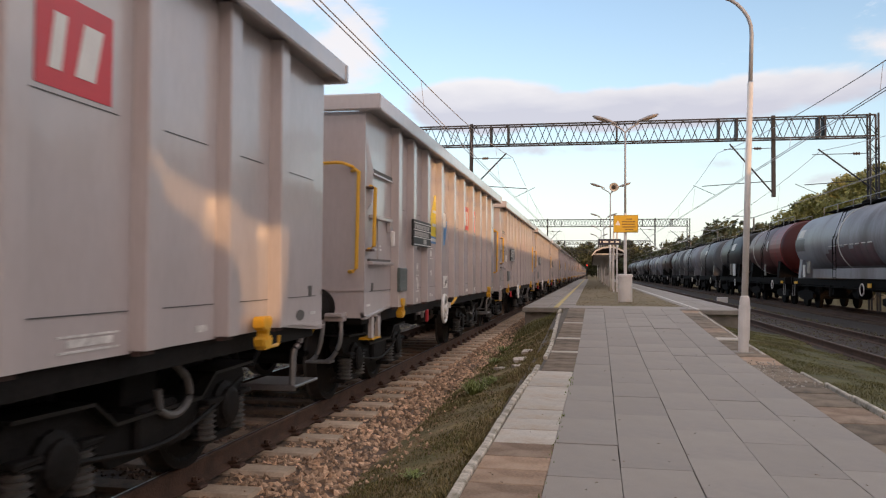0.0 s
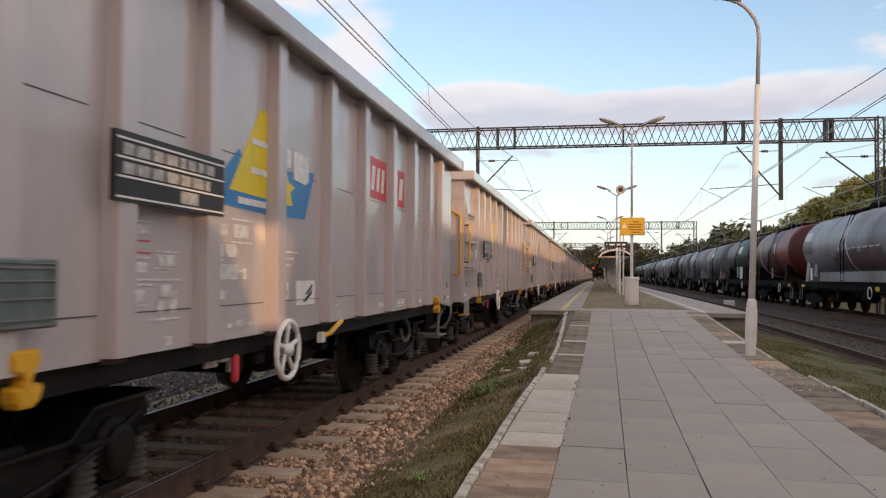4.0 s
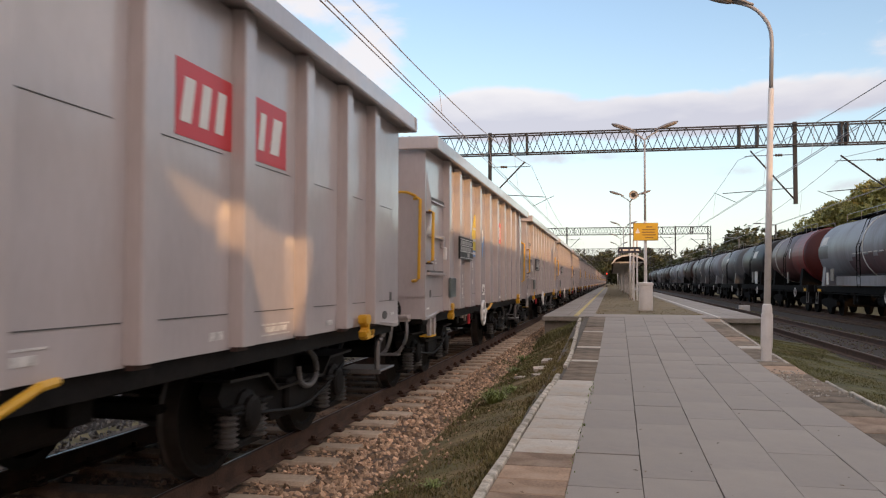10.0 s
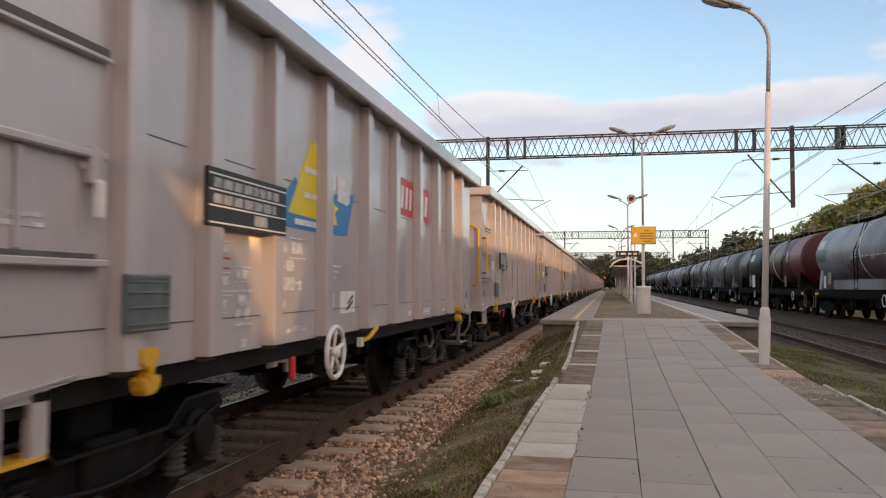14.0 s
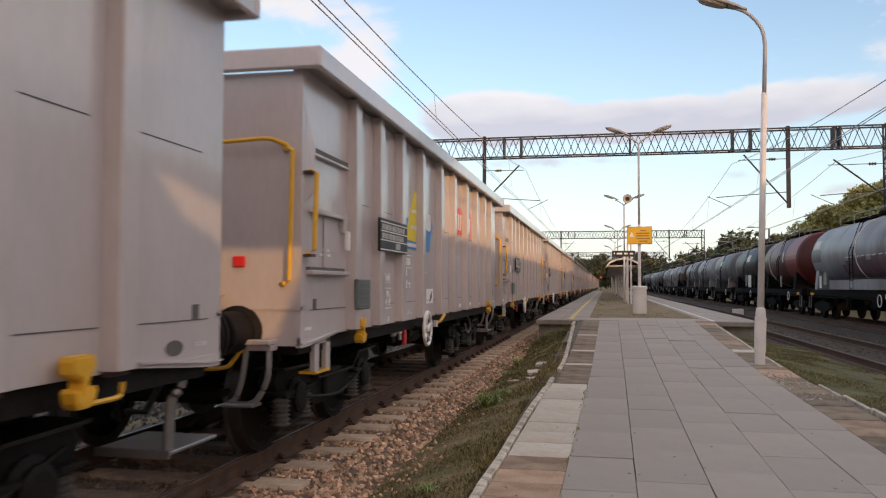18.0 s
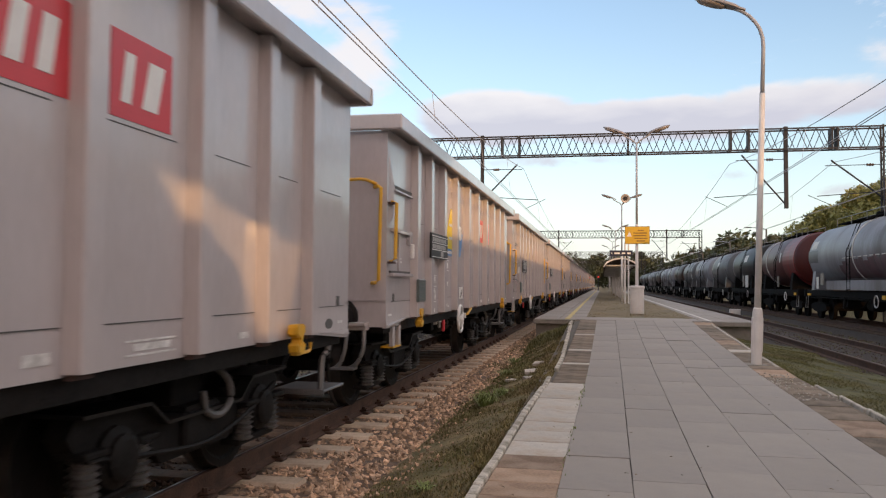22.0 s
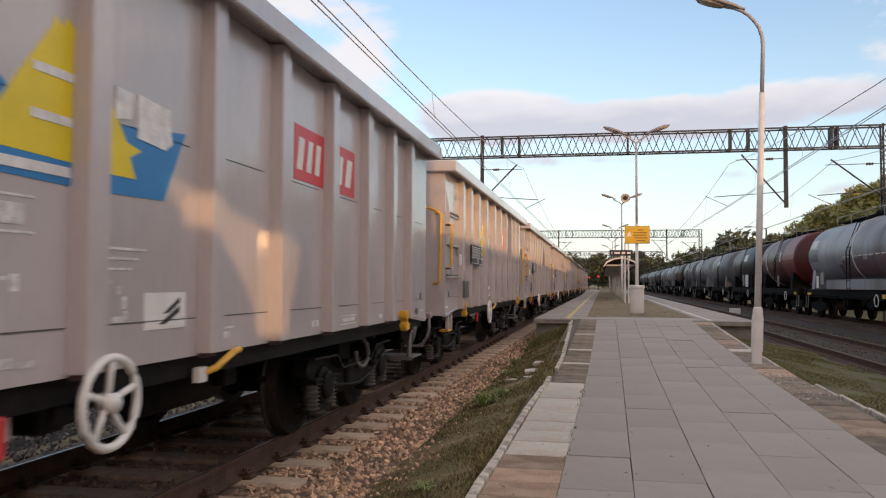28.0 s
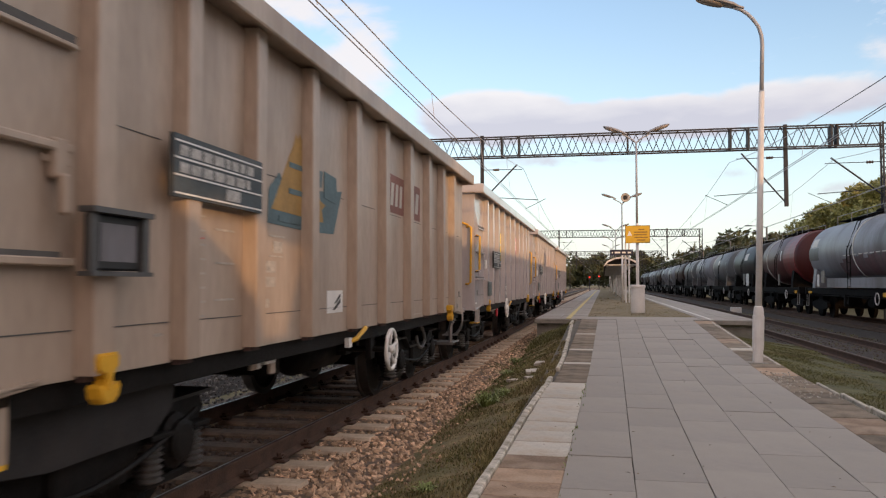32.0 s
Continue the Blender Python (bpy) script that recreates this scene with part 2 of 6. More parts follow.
BED = mat("ballast_bed", (0.13, 0.088, 0.062), 0.95, 0, 0.35, 12, 55, 0.8)
BED_GREY = mat("grey_ballast_bed", (0.036, 0.027, 0.022), 0.95, 0, 0.35, 12, 55, 0.8)
SLAB = mat("grey_concrete_slab", (0.311, 0.283, 0.253), 0.85, 0, 0.08, 2.2, 90, 0.2, (0.225, 0.21, 0.20), 0.5, rnd=0.06)
SLABBROWN = mat("mossy_brown_slab", (0.32, 0.22, 0.15), 0.9, 0, 0.25, 4, 50, 0.3, (0.38, 0.31, 0.24), 0.6, rnd=0.34)
SLABMOSS = mat("mossy_dark_slab", (0.165, 0.130, 0.095), 0.95, 0, 0.3, 4, 50, 0.35, (0.27, 0.215, 0.16), 0.5, rnd=0.3)
SLABWHITE = mat("pale_concrete_slab", (0.48, 0.45, 0.40), 0.85, 0, 0.14, 4, 50, 0.25, (0.34, 0.25, 0.165), 0.65, rnd=0.16)
KERB = mat("white_painted_kerb", (0.52, 0.48, 0.41), 0.85, 0, 0.25, 9, 40, 0.6, (0.12, 0.105, 0.06), 0.85, rnd=0.15)
CONC = mat("weathered_concrete", (0.27, 0.25, 0.22), 0.9, 0, 0.15, 3, 45, 0.3, (0.10, 0.10, 0.06), 0.5)
LINEY = mat("yellow_line_paint", (0.52, 0.42, 0.18), 0.8, 0, 0.15, 6, 40, 0.1)
LINEW = mat("white_line_paint", (0.66, 0.64, 0.60), 0.8, 0, 0.12, 6, 40, 0.1)
SOIL = mat("dry_soil_and_grass", (0.185, 0.142, 0.070), 0.95, 0, 0.38, 3, 45, 0.9, (0.105, 0.105, 0.040), 0.75)
GRASSY = mat("short_turf", (0.088, 0.088, 0.036), 0.95, 0, 0.35, 2.5, 60, 0.9, (0.12, 0.098, 0.05), 0.6)
TRODDEN = mat("trodden_brown_earth", (0.185, 0.142, 0.080), 0.95, 0, 0.22, 1.2, 30, 0.3, (0.15, 0.14, 0.075), 0.6)
BLADE = mat("autumn_grass_blade", (0.172, 0.142, 0.056), 0.8, 0, 0.35, 1.6, 30, 0, (0.24, 0.175, 0.10), 0.75, island=True, rnd=0.35)
WEED = mat("green_weed_leaf", (0.19, 0.235, 0.07), 0.6, 0, 0.2, 6, 30, 0, island=True, rnd=0.3)
POLE = mat("white_lamp_post_paint", (0.72, 0.70, 0.68), 0.5, 0, 0.06, 4, 60, 0.06, (0.30, 0.27, 0.22), 0.25)
GALV = mat("grey_zinc_tube", (0.36, 0.39, 0.44), 0.45, 0.1, 0.1, 4, 60, 0.05)
LAMPTOP = mat("lamp_housing", (0.25, 0.255, 0.28), 0.4, 0.0, 0.05, 4, 60, 0.03)
LAMPGLASS = mat("lamp_bowl", (0.30, 0.27, 0.25), 0.2, 0, 0.05, 4, 60, 0.0)
LATT = mat("dark_lattice_steel", (0.034, 0.037, 0.045), 0.7, 0.0, 0.2, 3, 40, 0.1)
WIRE = mat("copper_wire", (0.40, 0.39, 0.41), 0.6, 0.0, 0.1, 3, 40, 0.0)
INSUL = mat("brown_insulator", (0.07, 0.04, 0.03), 0.3, 0, 0.1, 8, 60, 0.0)
TANKGREY = mat("tank_light_grey", (0.23, 0.228, 0.25), 0.42, 0.0, 0.14, 1.2, 25, 0.04, (0.075, 0.055, 0.05), 0.65, streak=3, spec=0.34)
TANKDULL = mat("tank_dull_grey", (0.12, 0.12, 0.126), 0.42, 0.0, 0.15, 0.7, 25, 0.05, (0.045, 0.032, 0.028), 0.6, streak=3, spec=0.34)
TANKRED = mat("tank_red", (0.075, 0.013, 0.012), 0.42, 0, 0.15, 0.7, 25, 0.05, (0.03, 0.017, 0.016), 0.75, streak=3, spec=0.34)
TANKBROWN = mat("tank_brown", (0.045, 0.024, 0.02), 0.42, 0, 0.2, 0.7, 25, 0.05, (0.03, 0.025, 0.022), 0.6, streak=3, spec=0.34)
TANKBLACK = mat("tank_black", (0.022, 0.021, 0.023), 0.42, 0, 0.2, 0.7, 25, 0.05, (0.05, 0.038, 0.03), 0.5, streak=3, spec=0.34)
TANKSCARLET = mat("tank_bright_red", (0.20, 0.018, 0.018), 0.42, 0, 0.2, 1.2, 25, 0.05, (0.05, 0.018, 0.017), 0.8, streak=3, spec=0.34)
MAROON = mat("maroon_graffiti", (0.105, 0.050, 0.055), 0.6, 0, 0.3, 1.5, 30, 0.05, (0.16, 0.12, 0.125), 0.6)
RUSTSTAIN = mat("rust_stain", (0.07, 0.04, 0.035), 0.8, 0, 0.3, 6, 40, 0.1)
BARK = mat("grey_brown_bark", (0.095, 0.075, 0.058), 0.95, 0, 0.25, 6, 40, 0.6)
LEAF = mat("olive_leaf", (0.26, 0.25, 0.07), 0.6, 0, 0.25, 0.5, 20, 0, (0.33, 0.27, 0.08), 0.6, island=True, rnd=0.4)
LEAFDARK = mat("dark_green_leaf", (0.06, 0.072, 0.028), 0.65, 0, 0.25, 0.5, 20, 0, (0.075, 0.06, 0.02), 0.5, island=True, rnd=0.4)
ROOFRED = mat("brown_red_canopy", (0.034, 0.024, 0.022), 0.8, 0, 0.15, 3, 40, 0.1, spec=0.08)
SIGNY = mat("yellow_notice", (0.66, 0.41, 0.03), 0.5, 0, 0.06, 5, 50, 0.05)
INK = mat("dark_print", (0.25, 0.15, 0.03), 0.6, 0, 0.1, 5, 50, 0.0)
NAVY = mat("navy_name_board", (0.02, 0.025, 0.05), 0.45, 0, 0.1, 5, 50, 0.0)
PLASTER = mat("blocker_plaster", (0.42, 0.36, 0.28), 0.9, 0, 0.1, 2, 40, 0.2)
SIGNALRED = glow("red_signal_lens", (1.0, 0.05, 0.03), 0.4)


# ---- building helpers ----
def thing(name, at, label, category, group="", kind=""):
    ob = new(name)
    ob.empty_display_size = 0.2
    ob.matrix_world = at if isinstance(at, Matrix) else pose(*at)
    return tagged(ob, label, category, group, kind)


def part(name, bm, material, parent=None, label="", at=None, smooth=False, kind="", category=""):
    """Links a bmesh, or a mesh that is shared, as one mesh object."""
    if isinstance(bm, bmesh.types.BMesh):
        me = bpy.data.meshes.new(name)
        bm.to_mesh(me)
        bm.free()
        if smooth:
            me.polygons.foreach_set("use_smooth", [True] * len(me.polygons))
    else:
        me = bm
    if not me.materials:
        for m in material if isinstance(material, (list, tuple)) else [material]:
            me.materials.append(m)
    ob = new(name, me)
    if parent:
        ob.parent = parent
    if at is not None:
        ob.matrix_basis = at
    return tagged(ob, label, category, "", kind)


def box(bm, x0, y0, z0, x1, y1, z1, bevel=0.0, m=None):
    vs = bmesh.ops.create_cube(bm, size=1.0)["verts"]
    s = Matrix.Translation(((x0 + x1) / 2, (y0 + y1) / 2, (z0 + z1) / 2)) @ Matrix.Diagonal((abs(x1 - x0), abs(y1 - y0), abs(z1 - z0), 1))
    bmesh.ops.transform(bm, matrix=(m @ s) if m else s, verts=vs)
    if bevel:
        es = list({e for v in vs for e in v.link_edges})
        bmesh.ops.bevel(bm, geom=es, offset=bevel, segments=1, affect="EDGES", profile=0.5)
    return bm


def boxes(*rows, bevel=0.0):
    bm = bmesh.new()
    for r in rows:
        box(bm, *r, bevel=bevel)
    return bm


def tube(bm, pts, r, seg=8, r1=None, cap=True):
    """A round bar along points, tapering from r to r1."""
    pts = [Vector(p) for p in pts]
    rings, n = [], len(pts)
    side = None
    for i, p in enumerate(pts):
        d = (pts[min(i + 1, n - 1)] - pts[max(i - 1, 0)]).normalized()
        ref = Vector((0, 0, 1)) if abs(d.z) < 0.9 else Vector((1, 0, 0))
        side = d.cross(ref).normalized()
        up = side.cross(d)
        rr = r if r1 is None else r + (r1 - r) * i / (n - 1)
        rings.append([bm.verts.new(p + rr * (math.cos(a) * side + math.sin(a) * up)) for a in (2 * math.pi * k / seg for k in range(seg))])
    for a, b in zip(rings, rings[1:]):
        for k in range(seg):
            bm.faces.new((a[k], a[(k + 1) % seg], b[(k + 1) % seg], b[k]))
    if cap:
        bm.faces.new(rings[0][::-1]), bm.faces.new(rings[-1])
    return bm


def curve(pts, n=5):
    """Points of a smooth line through the given ones."""
    p = [Vector(q) for q in pts]
    p = [2 * p[0] - p[1], *p, 2 * p[-1] - p[-2]]
    out = []
    for a, b, c, d in zip(p, p[1:], p[2:], p[3:]):
        for k in range(n):
            u = k / n
            out.append(0.5 * (2 * b + (c - a) * u + (2 * a - 5 * b + 4 * c - d) * u * u + (3 * b - a - 3 * c + d) * u ** 3))
    return out + [p[-2]]


def tubes(*rows, seg=8):
    bm = bmesh.new()
    for pts, r in rows:
        tube(bm, pts, r, seg)
    return bm


def lathe(bm, profile, seg=24, m=None):
    """Turns (radius, height) pairs about z."""
    rings = [[bm.verts.new((m or Matrix()) @ Vector((r * math.cos(a), r * math.sin(a), z))) for a in (2 * math.pi * k / seg for k in range(seg))] for r, z in profile]
    for a, b in zip(rings, rings[1:]):
        for k in range(seg):
            bm.faces.new((a[k], a[(k + 1) % seg], b[(k + 1) % seg], b[k]))
    bm.faces.new(rings[0][::-1]), bm.faces.new(rings[-1])
    return bm


def prism(bm, outline, axis, a, b):
    """A flat outline pushed from a to b along the axis: 'x' takes (y, z), 'y' takes (x, z), 'z' takes (x, y)."""
    def at(p, c):
        return {"x": (c, p[0], p[1]), "y": (p[0], c, p[1]), "z": (p[0], p[1], c)}[axis]
    lo, hi = [bm.verts.new(at(p, a)) for p in outline], [bm.verts.new(at(p, b)) for p in outline]
    n = len(outline)
    bm.faces.new(lo[::-1]), bm.faces.new(hi)
    for i in range(n):
        bm.faces.new((lo[i], lo[(i + 1) % n], hi[(i + 1) % n], hi[i]))
    bmesh.ops.recalc_face_normals(bm, faces=bm.faces)
    return bm


ALONG_X = pose(0, 0, 0, 0, 90, 0)
ALONG_Y = pose(0, 0, 0, -90, 0, 0)

# ---- plan ----
TRACK, TRACK2, TRACK3 = -3.64, 5.65, 10.20     # centre lines of the three tracks
PLAT, PLAT_Y = 0.48, 21.4                       # platform height above the rail, and where its raised part begins


def path_z(y):
    return float(np.interp(y, [-40, 6, 12, 16, PLAT_Y, 400], [0.08, 0.08, 0.14, 0.27, PLAT, PLAT]))


def path_shift(y):
    return float(np.interp(y, [5, 12, 21], [0.0, 0.075, 0.13]))

# ---- ground and tracks ----
def sheet(name, xs, ys, zf, material, label, category="ground", kind="structure", parent=None):
    bm = bmesh.new()
    g = [[bm.verts.new((x, y, zf(x, y))) for x in xs] for y in ys]
    for i in range(len(ys) - 1):
        for j in range(len(xs) - 1):
            bm.faces.new((g[i][j], g[i][j + 1], g[i + 1][j + 1], g[i + 1][j]))
    return part(name, bm, material, parent, label, kind=kind, category="" if parent else category)


def rough(x, y, a=0.016, s=0.8):
    return a * noise.noise(Vector((x * s, y * s, 3.1)))


def verge_left(x, y):
    k = min(1, max(0, (x + 1.86) / 1.06))
    return -0.30 + (path_z(min(y, 16)) - 0.03 + 0.30) * k ** 0.8 + rough(x, y, 0.007)


def verge_right(x, y):
    k = min(1, max(0, (4.6 - x) / 1.9))
    return -0.165 + (path_z(min(y, 14)) - 0.04 + 0.165) * k + rough(x, y, 0.008)


FAR = [-1500, -600, -250, -120, -60, -30]
sheet("ground", FAR + [-15, 0, 15] + [-v for v in FAR[::-1]], FAR + [0, 30, 60, 120, 250, 600, 1500], lambda x, y: -0.42, SOIL, "flat ground with dry grass reaching to the horizon")
sheet("left_verge_ground", list(np.linspace(-2.3, -0.72, 9)), list(np.linspace(-12, 22, 60)), verge_left, SOIL, "sloping earth verge with short dry grass")
sheet("right_verge_ground", list(np.linspace(2.5, 4.86, 9)), list(np.linspace(-12, 22, 60)), verge_right, GRASSY, "earth verge with short green grass")


def ballast(name, cx, half, toe, y0, y1, material, label, top=-0.21):
    def zf(x, y):
        d = abs(x - cx)
        return (top if d < half else top - 0.24 * (d - half) / (toe - half)) + rough(x, y, 0.02, 2.5)
    xs = [cx + v for v in (-toe, -half - 0.2, -half, -0.9, -0.4, 0, 0.4, 0.9, half, half + 0.25, toe)]
    return sheet(name, xs, list(np.linspace(y0, y1, 120)), zf, material, label)


ballast("track_bed", TRACK, 1.5, 2.35, -30, 320, BED, "brown crushed-stone track bed")
ballast("track_bed_middle", TRACK2, 1.6, 2.2, -30, 320, BED_GREY, "dark oily track bed silted up with soil", -0.168)
ballast("track_bed_siding", TRACK3, 1.5, 2.6, -60, 320, BED_GREY, "dark crushed-stone siding bed")
ballast("track_bed_far", TRACK - 4.6, 1.5, 2.2, -30, 320, BED_GREY, "grey crushed-stone bed beyond the train")

RAIL = [(-0.07, -0.17), (0.07, -0.17), (0.07, -0.155), (0.012, -0.13), (0.012, -0.04), (0.034, -0.032), (0.034, -0.004), (0.026, 0.0), (-0.004, 0.0005), (-0.018, 0.0005), (-0.026, 0.0), (-0.034, -0.004), (-0.034, -0.032), (-0.012, -0.04), (-0.012, -0.13), (-0.07, -0.155)]


def sleeper_mesh():
    bm = bmesh.new()
    sec = [(-0.14, -0.40), (0.14, -0.40), (0.14, -0.20), (0.11, -0.175), (-0.11, -0.175), (-0.14, -0.20)]
    # span between the rails takes the colour darkened for oil and train shade
    for x0, x1, k in ((-1.3, -0.70, 0), (-0.70, 0.70, 1), (0.70, 1.3, 0)):
        n = len(bm.faces)
        prism(bm, sec, "x", x0, x1)
        bm.faces.ensure_lookup_table()
        for f in bm.faces[n:]:
            f.material_index = k
    for v in bm.verts:
        if abs(v.co.x) > 1.2 and v.co.z > -0.3:
            v.co.x *= 0.985
    me = bpy.data.meshes.new("sleeper")
    bm.to_mesh(me)
    bm.free()
    me.materials.append(SLEEPER), me.materials.append(SLEEPER_OIL_SHADE)
    return me


def clip_mesh():
    bm = boxes((-0.075, -0.06, -0.172, 0.06, 0.06, -0.142), bevel=0.012)
    tube(bm, [(-0.02, 0, -0.15), (-0.02, 0, -0.09)], 0.022, 6)
    tube(bm, [(-0.05, -0.045, -0.13), (0.02, -0.045, -0.12), (0.02, 0.045, -0.12), (-0.05, 0.045, -0.13)], 0.013, 5)
    me = bpy.data.meshes.new("rail_clip")
    bm.to_mesh(me)
    bm.free()
    me.materials.append(RUST)
    return me


SLEEPER_MESH, CLIP_MESH = sleeper_mesh(), clip_mesh()
SLEEPER_DARK = SLEEPER_MESH.copy()
SLEEPER_DARK.materials[0] = SLEEPER_DARK.materials[1] = SLEEPERDARK


def track(name, cx, y0, y1, head, near, label, dark=False):
    tr = thing(name, (cx, 0, 0), label, "railway track", kind="structure")
    for s in (-1, 1):
        bm = bmesh.new()
        prism(bm, [(s * (x + 0.752), z) for x, z in RAIL][::s], "y", -60, 330)
        for f in bm.faces:
            # only a narrow strip on the inner side of the head is polished by the wheels
            c = f.calc_center_median()
            f.material_index = int(c.z > -0.0045 and -0.02 < s * c.x - 0.752 < 0.004)
        part("rail", bm, [RUST, head], tr, "steel rail with rusty sides")
    n = 0
    y = y0
    while y < y1:
        part("sleeper", SLEEPER_DARK if dark else SLEEPER_MESH, None, tr, at=pose(random.uniform(-0.015, 0.015), y, random.uniform(-0.002, 0.006), 0, 0, random.uniform(-0.5, 0.5)))
        if near and y < 24:
            for s in (0.752 + 0.085, 0.752 - 0.085, -0.752 + 0.085, -0.752 - 0.085):
                part("rail_clip", CLIP_MESH, None, tr, at=pose(s, y, 0, 0, 0, 0 if s in (0.837, -0.667) else 180))
        y += 0.645
        n += 1
    bm = bmesh.new()
    while y < 300:
        box(bm, -1.3, y - 0.14, -0.40, 1.3, y + 0.14, -0.178)
        y += 0.645
    part("distant_sleepers", bm, SLEEPERDARK if dark else SLEEPER, tr, "far concrete sleepers", kind="stuff")
    return tr


track("running_track", TRACK, 2.12, 76, RAILTOP, True, "railway track with rusty rails on concrete sleepers")
track("middle_track", TRACK2, 10.2, 76, RAILDULL, False, "empty railway track with rusty brown rails", True)
track("siding_track", TRACK3, 18.2, 60, RAILDULL, False, "siding track beneath parked tank wagons", True)
track("outer_track", TRACK - 4.6, 2.4, 20, RAILTOP, False, "second running track beyond the train")


def stones(name, count, xf, y0, y1, zf, size, label, bias=1.6, material=None):
    """Crushed stone, as lumps of eight uneven faces."""
    rng = np.random.default_rng(len(name) + count)
    base = np.array([(1, 0, 0), (-1, 0, 0), (0, 1, 0), (0, -1, 0), (0, 0, 1), (0, 0, -1)], float)
    tri = np.array([(0, 2, 4), (2, 1, 4), (1, 3, 4), (3, 0, 4), (2, 0, 5), (1, 2, 5), (3, 1, 5), (0, 3, 5)])
    V, Fc = [], []
    for i in range(count):
        y = y0 + (y1 - y0) * rng.random() ** bias
        x = xf(rng)
        s = size * rng.uniform(0.55, 1.35)
        q, _ = np.linalg.qr(rng.normal(size=(3, 3)))
        p = (base * rng.uniform(0.65, 1.15, (6, 1)) * (1, 0.85, 0.65)) @ q.T * s
        V.append(p + (x, y, zf(x, y) + s * 0.25))
        Fc.append(tri + 6 * i)
    me = bpy.data.meshes.new(name)
    me.from_pydata(np.concatenate(V).tolist(), [], np.concatenate(Fc).tolist())
    part(name, me, material or STONE, None, label, kind="stuff", category="ballast")


def bed_z(x, y):
    d = abs(x - TRACK)
    return -0.222 if d < 1.5 else -0.222 - 0.24 * (d - 1.5) / 0.85


stones("ballast_stones", 17000, lambda r: TRACK + r.uniform(0.85, 2.45), 2.0, 30, bed_z, 0.040, "loose brown crushed stones beside the rail")
stones("ballast_between_rails", 3400, lambda r: TRACK + r.uniform(-0.7, 0.7), 2.5, 22, lambda x, y: -0.215, 0.034, "brown crushed stones between the rails, coloured darker for oil and the train's shade", material=STONE_OIL_SHADE)
stones("ballast_beyond", 12000, lambda r: TRACK - r.uniform(0.9, 5.5), 2.0, 26, lambda x, y: -0.225, 0.032, "dark grey crushed stones beyond the train", material=STONEGREY)
stones("ballast_middle_track", 3000, lambda r: TRACK2 + r.uniform(-1.0, 1.9), 11, 40, lambda x, y: -0.175, 0.032, "dark crushed stones of the middle track", material=STONEDARK)


stones("verge_stones", 800, lambda r: TRACK + 1.62 + abs(r.normal(0, 0.30)), 2.6, 21, lambda x, y: max(verge_left(x, y), bed_z(x, y)), 0.026, "stray ballast stones in the verge grass")


# ---- path, kerbs and platform ----
def slab_mesh(name, w, l, h, material, bevel=0.006):
    bm = boxes((-w / 2, -l / 2, -h, w / 2, l / 2, 0), bevel=bevel)
    me = bpy.data.meshes.new(name)
    bm.to_mesh(me)
    bm.free()
    me.materials.append(material)
    return me


def on_path(x, y, lift=0.0):
    slope = math.degrees(math.atan((path_z(y + 0.3) - path_z(y - 0.3)) / 0.6))
    return pose(x + path_shift(y), y, path_z(y) + lift + random.uniform(-0.004, 0.004), slope + random.uniform(-0.15, 0.15), random.uniform(-0.2, 0.2), -0.4)


foot = thing("footpath", (0, 0, 0), "sloping footpath of grey concrete slabs", "path", kind="structure")
sheet("path_bed", list(np.linspace(-0.86, 2.7, 3)), list(np.linspace(-14, PLAT_Y, 45)), lambda x, y: path_z(y) - 0.045, mat("slab_joint_earth", (0.11, 0.10, 0.085), 0.95, 0, 0.3, 8, 50, 0.4), "earth in the slab joints", parent=foot)
for w, cols in ((0.474, [(-0.052, 0.74), (0.428, 0.06), (0.908, 0.42)]), (0.498, [(1.400, 0.05)]), (0.46, [(1.884, 0.29)])):
    me = slab_mesh("paving_slab", w, 0.996, 0.06, SLAB, 0.0025)
    for x, off in cols:
        y = -6 + off
        while y + 0.5 < PLAT_Y:
            part("paving_slab", me, None, foot, at=on_path(x, y))
            y += 1.0
        rest = PLAT_Y - 0.03 - (y - 0.5)
        if rest > 0.05:
            part("paving_slab", slab_mesh("paving_slab", w, rest - 0.004, 0.06, SLAB, 0.0025), None, foot, at=on_path(x, y - 0.5 + rest / 2))
L_EDGE = [(-6 + 0.7 * i, "b") for i in range(12)] + [(2.4, 'b'), (2.95, 'b'), (3.5, 'b'), (4.1, 'b'), (4.62, 'b'), (5.0, 'b'), (5.36, 'b'), (5.75, 'b'), (6.2, 'w'), (6.72, 'w'), (7.2, 'w'), (7.68, 'w'), (8.18, 'w'), (9.15, 'w'), (9.8, 'w'), (10.5, 'b'), (11.2, 'b'), (11.9, 'b'), (12.6, 'w'), (12.85, 'b'), (13.7, 'b'), (14.5, 'w'), (14.75, 'b'), (15.6, 'b'), (16.5, 'b'), (17.35, 'w'), (17.6, 'b'), (18.6, 'b'), (19.7, 'b'), (20.6, 'b'), (21.35, 'e')]
for (y, k), (y2, _) in zip(L_EDGE, L_EDGE[1:]):
    me = slab_mesh("edge_slab", 0.485, y2 - y - 0.014, 0.05, SLABWHITE if k != 'b' else SLABBROWN if y < 9 else SLABMOSS, 0.008)
    part("edge_slab", me, None, foot, at=on_path(-0.53 + (0.06 if y > 10 else 0), (y + y2) / 2, -0.006))
